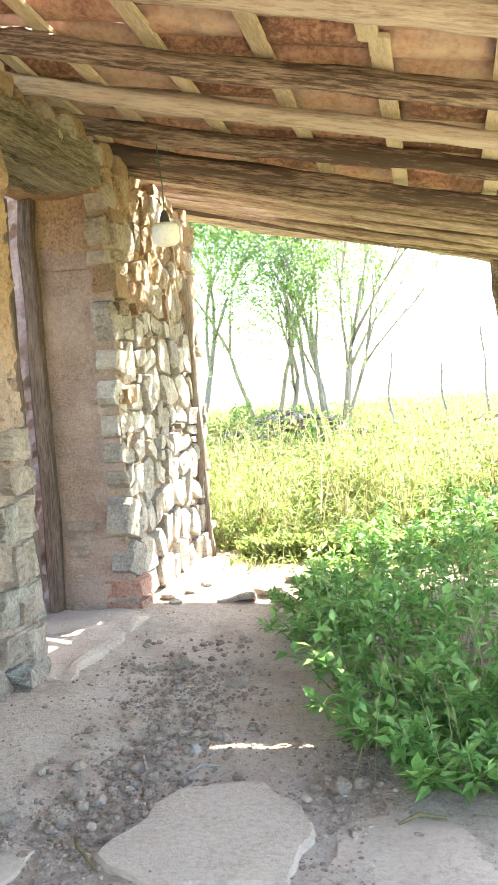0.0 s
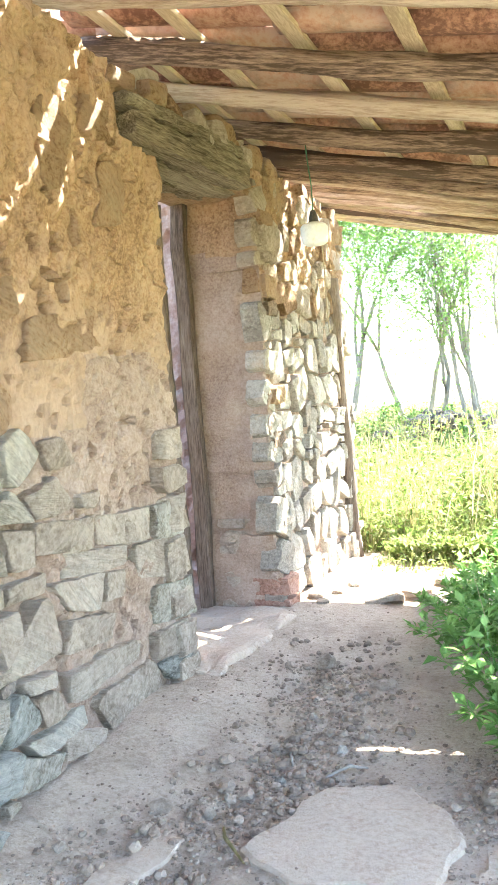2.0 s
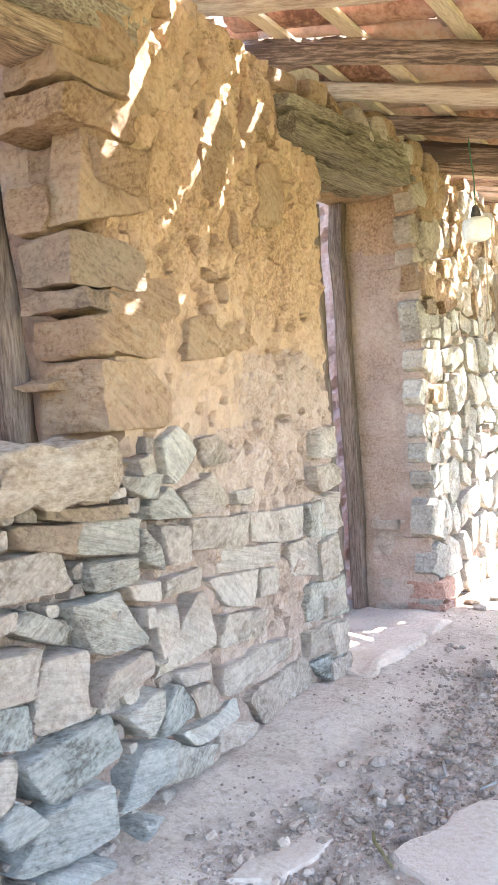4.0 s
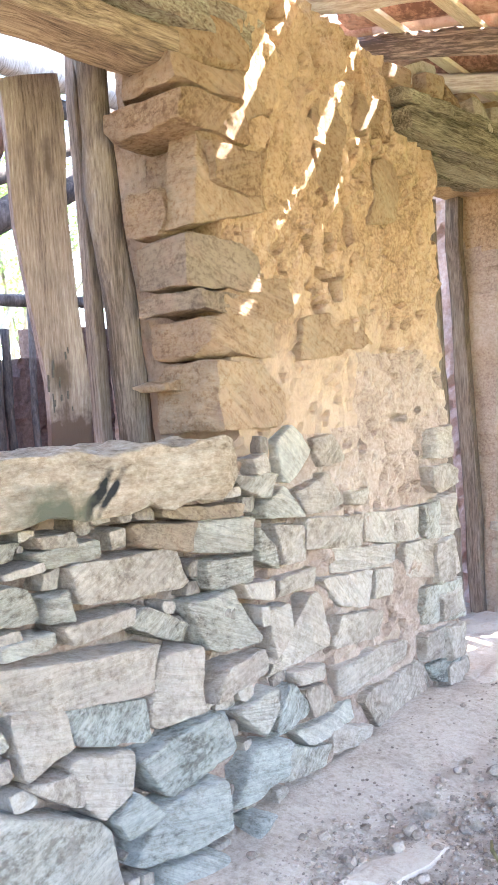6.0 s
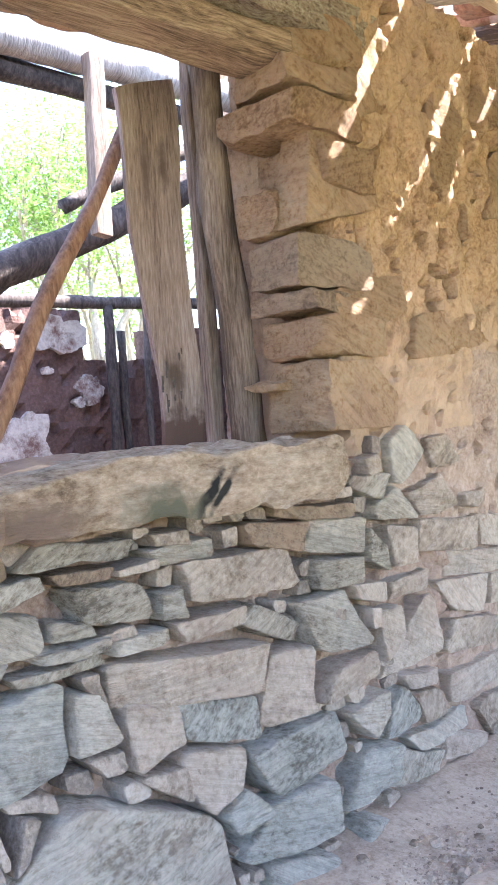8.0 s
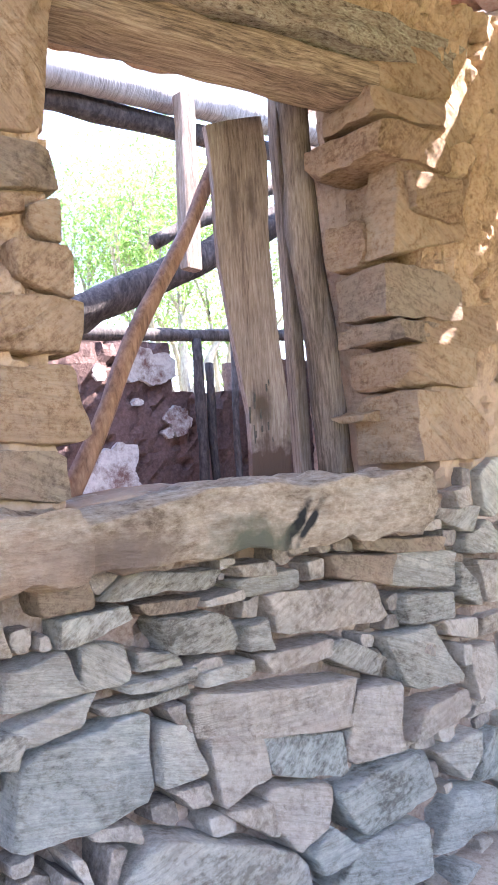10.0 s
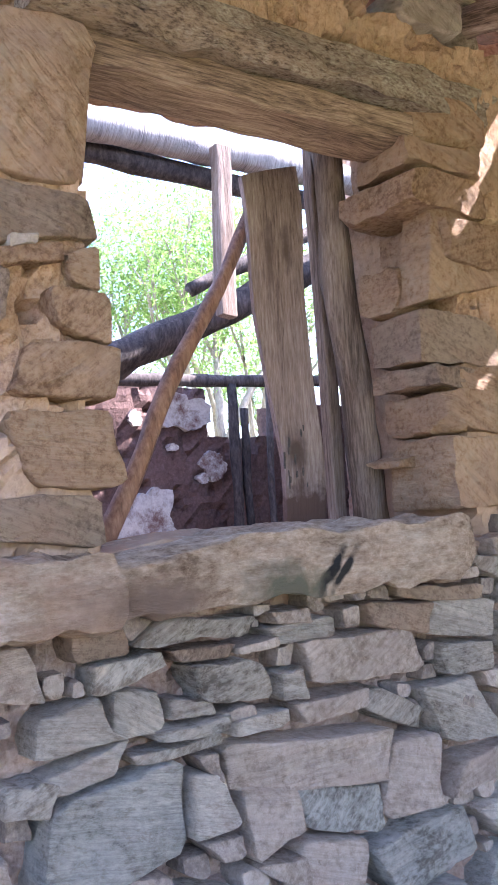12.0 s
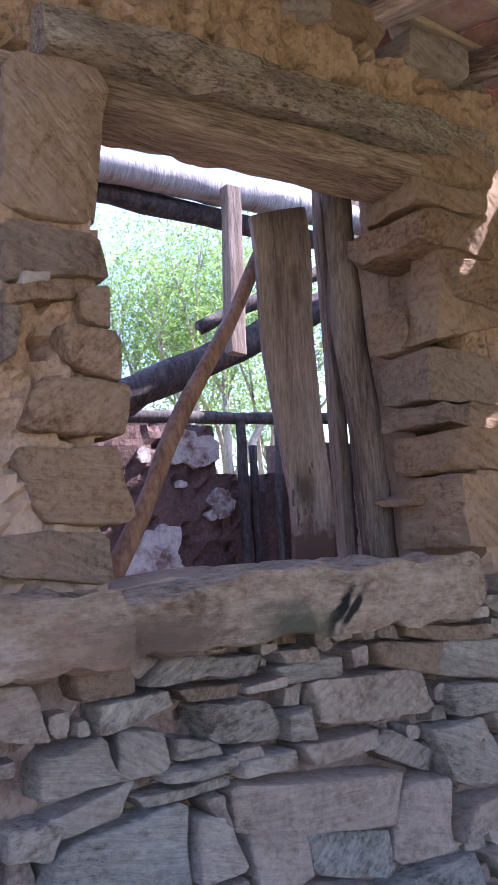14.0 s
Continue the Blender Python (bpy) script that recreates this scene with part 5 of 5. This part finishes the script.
    # tumbled field stones
    for label, x0, x1, y, n, top in (("heap of dark field stones at the edge of the weeds", -3.3, -1.15, 12.0, 120, 0.74), ("low line of field stones across the meadow", -0.7, 1.6, 12.6, 50, 0.5)):
        heap = empty("stone_heap", ((x0 + x1) / 2, y, 0), label=label, category="stone heap")
        heap.location = (0, 0, 0)
        for i in range(n):
            x = rnd.uniform(x0, x1)
            peak = top * (0.55 + 0.45 * math.sin(math.pi * (x - x0) / (x1 - x0)))
            z = rnd.uniform(0.1, 1.0) * peak
            pv, pf = pebble_data((x, y + rnd.uniform(-0.3, 0.3), z), rnd.uniform(0.06, 0.13), rnd, 0.6)
            raw("stone", pv, pf, DARK_STONE, heap)
    for i, (x, y, top, lean) in enumerate(((-0.86, 12.0, 1.45, 0.06), (-0.08, 13.0, 1.35, -0.1), (0.45, 13.4, 1.8, -0.05))):
        p = pole("fence_stake", (x, y, 0), (x + lean, y, top), 0.02, 0.013, TREE_BARK, bend=0.06, knots=0.4, seed=i * 3 + 60)
        tagged(p, "thin crooked fence stake in the meadow", "stake", group="fence stakes")


build_clutter()


# ---- plants ----
def leaf_into(v, f, p, axis, normal, length, width, fold=0.15):
    side = axis.cross(normal).normalized()
    o = len(v)
    mid = p + axis * length * 0.5 - normal * length * fold * 0.3
    v += [tuple(p), tuple(p + axis * length * 0.38 + side * width / 2 + normal * width * fold), tuple(p + axis * length - normal * length * fold),
          tuple(p + axis * length * 0.38 - side * width / 2 + normal * width * fold), tuple(mid)]
    f += [(o, o + 1, o + 4), (o + 1, o + 2, o + 4), (o + 2, o + 3, o + 4), (o + 3, o, o + 4)]


def blade_into(v, f, p, lean, height, width, rnd):
    o = len(v)
    side = Vector((rnd.uniform(-1, 1), rnd.uniform(-1, 1), 0)).normalized() * width / 2
    m = p + Vector((lean.x * 0.35, lean.y * 0.35, height * 0.6))
    t = p + Vector((lean.x, lean.y, height))
    v += [tuple(p - side), tuple(p + side), tuple(m + side * 0.8), tuple(m - side * 0.8), tuple(t)]
    f += [(o, o + 1, o + 2, o + 3), (o + 3, o + 2, o + 4)]


def random_dir(rnd, up=0.3):
    a = rnd.uniform(0, 2 * math.pi)
    z = rnd.uniform(-0.5, 1.0) * (1 - up) + up
    r = math.sqrt(max(0.05, 1 - min(0.95, z * z)))
    return Vector((math.cos(a) * r, math.sin(a) * r, z)).normalized()


def bush(name, at, height, spread, stems, leaves, size, leaf_mat, stem_mat, rnd, label, group):
    top = empty(name, at, label=label, category="plant", group=group)
    bm = bmesh.new()
    v, f = [], []
    for s in range(stems):
        a = rnd.uniform(0, 2 * math.pi)
        out = spread * math.sqrt(rnd.random())
        h = height * rnd.uniform(0.6, 1.05) * (1 - 0.35 * out / spread)
        base = Vector((math.cos(a), math.sin(a), 0)) * out * 0.45
        tip = Vector((math.cos(a) * out, math.sin(a) * out, h))
        bendp = base.lerp(tip, 0.5) + Vector((rnd.uniform(-0.03, 0.03), rnd.uniform(-0.03, 0.03), h * 0.12))
        tube(bm, [base, bendp, tip], [0.004, 0.003, 0.0015], 4)
        for i in range(leaves // stems):
            k = rnd.random() ** 0.7
            p = (base.lerp(bendp, k * 2) if k < 0.5 else bendp.lerp(tip, k * 2 - 1))
            d = random_dir(rnd, 0.2)
            d.z -= 0.25 * rnd.random()
            d.normalize()
            nrm = (Vector((rnd.uniform(-0.5, 0.5), rnd.uniform(-0.5, 0.5), 1)) - d * 0.2).normalized()
            ln = size * rnd.uniform(0.5, 1.3)
            p = p + d * 0.02 * rnd.random()
            leaf_into(v, f, p, d, nrm, ln, ln * rnd.uniform(0.36, 0.55))
    tagged(link("branchwork", bm, stem_mat, top), kind="stuff")
    tagged(raw("foliage", v, f, leaf_mat, top), kind="stuff")
    return top


def build_bushes():
    rnd = random.Random(41)
    spots = [(0.02, 2.42, 0.15), (-0.30, 2.82, 0.2), (-0.64, 3.8, 0.2), (-0.74, 4.4, 0.2), (1.1, 3.9, 0.6), (1.2, 4.9, 0.7), (1.3, 3.1, 0.5), (1.5, 2.3, 0.5), (0.9, 2.6, 0.4),
             (-0.62, 4.1, 0.30), (-0.50, 3.55, 0.36), (-0.34, 3.15, 0.36), (-0.15, 2.85, 0.30), (-0.08, 2.55, 0.20), (0.06, 2.62, 0.26), (-0.20, 3.5, 0.46), (0.05, 3.05, 0.44), (0.28, 2.8, 0.40),
             (-0.42, 4.35, 0.36), (-0.12, 4.0, 0.52), (0.18, 3.6, 0.56), (0.42, 3.3, 0.5), (-0.62, 4.85, 0.34), (-0.28, 4.75, 0.46), (0.05, 4.5, 0.56), (0.36, 4.1, 0.62), (0.6, 3.8, 0.6),
             (-0.5, 5.35, 0.42), (-0.1, 5.3, 0.55), (0.25, 5.05, 0.64), (0.55, 4.7, 0.66), (0.4, 5.6, 0.68), (0.0, 5.9, 0.6), (0.8, 4.3, 0.6), (0.7, 5.3, 0.7)]
    for x, y, h in spots:
        bush("weed_bush", (x, y, ground_height(x, y)), h, 0.24 + 0.1 * rnd.random(), 14, 380, 0.06, LEAF, LEAF, rnd, "leafy green weed growing along the veranda edge", "weeds by the veranda")
    # stray dry stems
    v, f = [], []
    for i in range(420):
        x, y = rnd.gauss(0.1, 0.3), rnd.uniform(2.4, 5.2)
        if x < -0.4 - 0.1 * (y - 2.4):
            continue
        a = rnd.uniform(0, 6.3)
        blade_into(v, f, Vector((x, y, ground_height(x, y))), Vector((math.cos(a), math.sin(a), 0)) * rnd.uniform(0.05, 0.3), rnd.uniform(0.06, 0.5), 0.004, rnd)
    tagged(raw("dry_grass", v, f, STRAW), "dry straw stems among the weeds", "grass", kind="stuff")


def build_field():
    rnd = random.Random(43)
    weeds_v, weeds_f, grass_v, grass_f, dry_v, dry_f = [], [], [], [], [], []
    for i in range(62000):
        y = 5.55 + 26 * rnd.random() ** 2.1
        x = rnd.uniform(-0.36 * y - 0.3, 0.12 * y + 1.2)
        if x < -1.4 and y < 5.95:
            continue
        patch = 0.5 + 0.5 * noise.noise(Vector((x * 0.8, y * 0.5, 4.0)))
        tall = (0.26 + 0.34 * patch) * min(1.0, 0.3 + (y - 5.4) * 0.3 + 0.3 * noise.noise(Vector((x * 2.5, y * 2.5, 1.0))))
        scale = 1 + y * 0.035
        p = Vector((x, y, ground_height(x, y)))
        kind = rnd.random()
        if kind < 0.42:
            a = rnd.uniform(0, 6.3)
            lean = Vector((math.cos(a), math.sin(a), 0)) * rnd.uniform(0.03, 0.22)
            blade_into(grass_v, grass_f, p, lean, tall * rnd.uniform(0.6, 1.2), 0.006 * scale, rnd)
        elif kind < 0.42 + 0.26 * (1.2 - patch):
            a = rnd.uniform(0, 6.3)
            blade_into(dry_v, dry_f, p, Vector((math.cos(a), math.sin(a), 0)) * rnd.uniform(0.02, 0.2), tall * rnd.uniform(0.7, 1.35), 0.005 * scale, rnd)
        else:
            for k in range(4):
                z = tall * rnd.random() ** 0.6
                d = random_dir(rnd, 0.3)
                nrm = Vector((rnd.uniform(-0.6, 0.6), rnd.uniform(-0.6, 0.6), 1)).normalized()
                ln = 0.05 * scale * rnd.uniform(0.5, 1.3)
                leaf_into(weeds_v, weeds_f, p + Vector((rnd.uniform(-0.06, 0.06), rnd.uniform(-0.06, 0.06), z)), d, nrm, ln, ln * 0.42)
    for i in range(2600):
        x, y = rnd.uniform(-1.45, 0.4), 5.95 - 0.75 * rnd.random() ** 2
        a = rnd.uniform(0, 6.3)
        p = Vector((x, y, ground_height(x, y)))
        low = 0.04 + 0.22 * rnd.random() * clamp01((y - 5.1) / 0.7)
        if i % 3:
            d = random_dir(rnd, 0.3)
            nrm = Vector((rnd.uniform(-0.6, 0.6), rnd.uniform(-0.6, 0.6), 1)).normalized()
            leaf_into(weeds_v, weeds_f, p + Vector((0, 0, low * rnd.random())), d, nrm, rnd.uniform(0.03, 0.06), 0.02)
        else:
            blade_into(grass_v, grass_f, p, Vector((math.cos(a), math.sin(a), 0)) * rnd.uniform(0.02, 0.12), low, 0.006, rnd)
    for i in range(16000):
        if i % 2:
            x, y = rnd.uniform(-9, 16), rnd.uniform(6.2, 26)
        else:
            x, y = rnd.uniform(1.4, 16), rnd.uniform(-9, 8)
        p = Vector((x, y, ground_height(x, y)))
        a = rnd.uniform(0, 6.3)
        lean = Vector((math.cos(a), math.sin(a), 0)) * rnd.uniform(0.03, 0.3)
        v, f = (grass_v, grass_f) if rnd.random() < 0.7 else (dry_v, dry_f)
        blade_into(v, f, p, lean, rnd.uniform(0.2, 0.55), 0.02, rnd)
    for i in range(420):
        y = 6.0 + 12 * rnd.random() ** 1.6
        x = rnd.uniform(-0.30 * y, 0.12 * y + 0.8)
        top = rnd.uniform(0.45, 0.85)
        wide = rnd.uniform(0.08, 0.22)
        for k in range(46):
            z = top * rnd.random() ** 0.55
            a, q = rnd.uniform(0, 6.3), wide * math.sqrt(rnd.random()) * (0.5 + z)
            d = random_dir(rnd, 0.25)
            nrm = Vector((rnd.uniform(-0.6, 0.6), rnd.uniform(-0.6, 0.6), 1)).normalized()
            ln = (0.04 + 0.0022 * y) * rnd.uniform(0.5, 1.4)
            leaf_into(weeds_v, weeds_f, Vector((x + math.cos(a) * q, y + math.sin(a) * q, z)), d, nrm, ln, ln * 0.42)
        for k in range(5):
            a = rnd.uniform(0, 6.3)
            blade_into(dry_v, dry_f, Vector((x, y, 0)), Vector((math.cos(a), math.sin(a), 0)) * rnd.uniform(0.05, 0.3), top * rnd.uniform(0.9, 1.3), 0.005 + 0.0004 * y, rnd)
    tagged(raw("field_weeds", weeds_v, weeds_f, WEED), "sunlit yellow-green weeds covering the field", "weeds", kind="stuff")
    tagged(raw("field_grass", grass_v, grass_f, WEED), "tall green grass blades in the field", "grass", kind="stuff")
    tagged(raw("straw_grass", dry_v, dry_f, STRAW), "dry straw grass in the field", "grass", kind="stuff")


def tree(name, at, height, trunks, rnd, leaves, leaf, label, lean=(0, 0), r0=0.09, bare=0.25, spread=0.55, loose=0.46):
    """A tapered trunk with forking limbs and a loose, feathery crown."""
    top = empty(name, at, label=label, category="tree", group="trees by the house")
    bm = bmesh.new()
    tips = []

    def grow(p, d, length, r, depth):
        pts, q, dd = [p], p, d.copy()
        n = 4
        for k in range(n):
            dd = (dd + Vector((rnd.uniform(-1, 1), rnd.uniform(-1, 1), rnd.uniform(-0.3, 0.7))) * 0.16).normalized()
            q = q + dd * length / n
            pts.append(q)
        tube(bm, pts, [r * (1 - 0.11 * k) for k in range(n + 1)], 7 if depth < 2 else 5, 0.25, depth + p.x)
        if depth >= 2:
            tips.extend(pts[1:])
        if depth < 4:
            for k in range(rnd.choice((2, 3, 3))):
                a = rnd.uniform(0, 6.3)
                w = rnd.uniform(0.35, 1.0) * spread
                nd = (dd + Vector((math.cos(a) * w, math.sin(a) * w, rnd.uniform(-0.1, 0.35)))).normalized()
                grow(pts[-1 if k < 2 else -2], nd, length * rnd.uniform(0.55, 0.8), r * 0.55, depth + 1)

    for t in range(trunks):
        a = 2 * math.pi * t / trunks + rnd.uniform(-0.4, 0.4)
        w = 0.28 if trunks > 1 else 0.08
        d = Vector((math.cos(a) * w + lean[0], math.sin(a) * w + lean[1], 1)).normalized()
        grow(Vector((math.cos(a) * 0.08 * (trunks > 1), math.sin(a) * 0.08 * (trunks > 1), -0.05)), d, height * rnd.uniform(0.3, 0.4), r0 * rnd.uniform(0.75, 1.1), 0)
    link("trunk", bm, TREE_BARK, top, smooth=True)
    v, f = [], []
    for i in range(leaves):
        p = rnd.choice(tips)
        if p.z < height * bare:
            continue
        c = p + Vector((rnd.gauss(0, 1), rnd.gauss(0, 1), rnd.gauss(0, 0.7))) * loose
        d = random_dir(rnd, 0.1)
        for k in range(3):
            nrm = Vector((rnd.uniform(-0.7, 0.7), rnd.uniform(-0.7, 0.7), 1)).normalized()
            dd = (d + Vector((rnd.uniform(-0.6, 0.6), rnd.uniform(-0.6, 0.6), rnd.uniform(-0.5, 0.3)))).normalized()
            leaf_into(v, f, c + d * 0.05 * k, dd, nrm, leaf * rnd.uniform(0.6, 1.3), leaf * 0.42)
    raw("crown", v, f, TREE_LEAF, top)
    return top


def build_trees():
    rnd = random.Random(57)
    tree("tree", (-4.0, 13.2, 0), 5.6, 1, rnd, 7000, 0.07, "slender green tree behind the house corner", lean=(0.10, 0), r0=0.085)
    tree("tree", (-3.1, 14.6, 0), 4.8, 2, rnd, 6500, 0.07, "small forked tree with light green leaves", r0=0.06, bare=0.26, loose=0.75)
    tree("tree", (-2.55, 13.4, 0), 4.0, 1, rnd, 5200, 0.07, "thin dark-trunked tree in the meadow", r0=0.06, bare=0.28, loose=0.8)
    tree("tree", (-1.72, 13.2, 0), 4.9, 6, rnd, 2600, 0.07, "many-stemmed pale tree with sparse leaves", r0=0.05, bare=0.45, spread=0.42)
    tree("tree", (-5.8, 15.5, 0), 6.5, 2, rnd, 4200, 0.095, "leafy tree beyond the house", r0=0.1)
    rnd = random.Random(5)
    tree("tree", (-9.2, 5.5, 0), 5.3, 3, rnd, 13000, 0.06, "feathery green tree behind the ruined back wall", r0=0.1, bare=0.3)
    tree("tree", (-10.2, 7.4, 0), 5.2, 3, rnd, 9000, 0.065, "feathery green tree further behind the ruin", r0=0.1, bare=0.3)
    for x, y, h in ((-3.5, 12.7, 0.85), (-3.0, 12.9, 1.0), (-2.6, 12.8, 0.9), (-2.2, 12.7, 0.9), (-1.8, 12.6, 0.75), (-3.9, 12.6, 0.9), (-2.0, 11.4, 0.6), (-2.7, 11.2, 0.6)):
        bush("shrub", (x, y, 0), h, 0.5, 16, 1100, 0.09, TREE_LEAF, TREE_BARK, rnd, "low leafy shrub below the trees", "shrubs below the trees")


build_bushes()
build_field()
build_trees()
build_tiles()
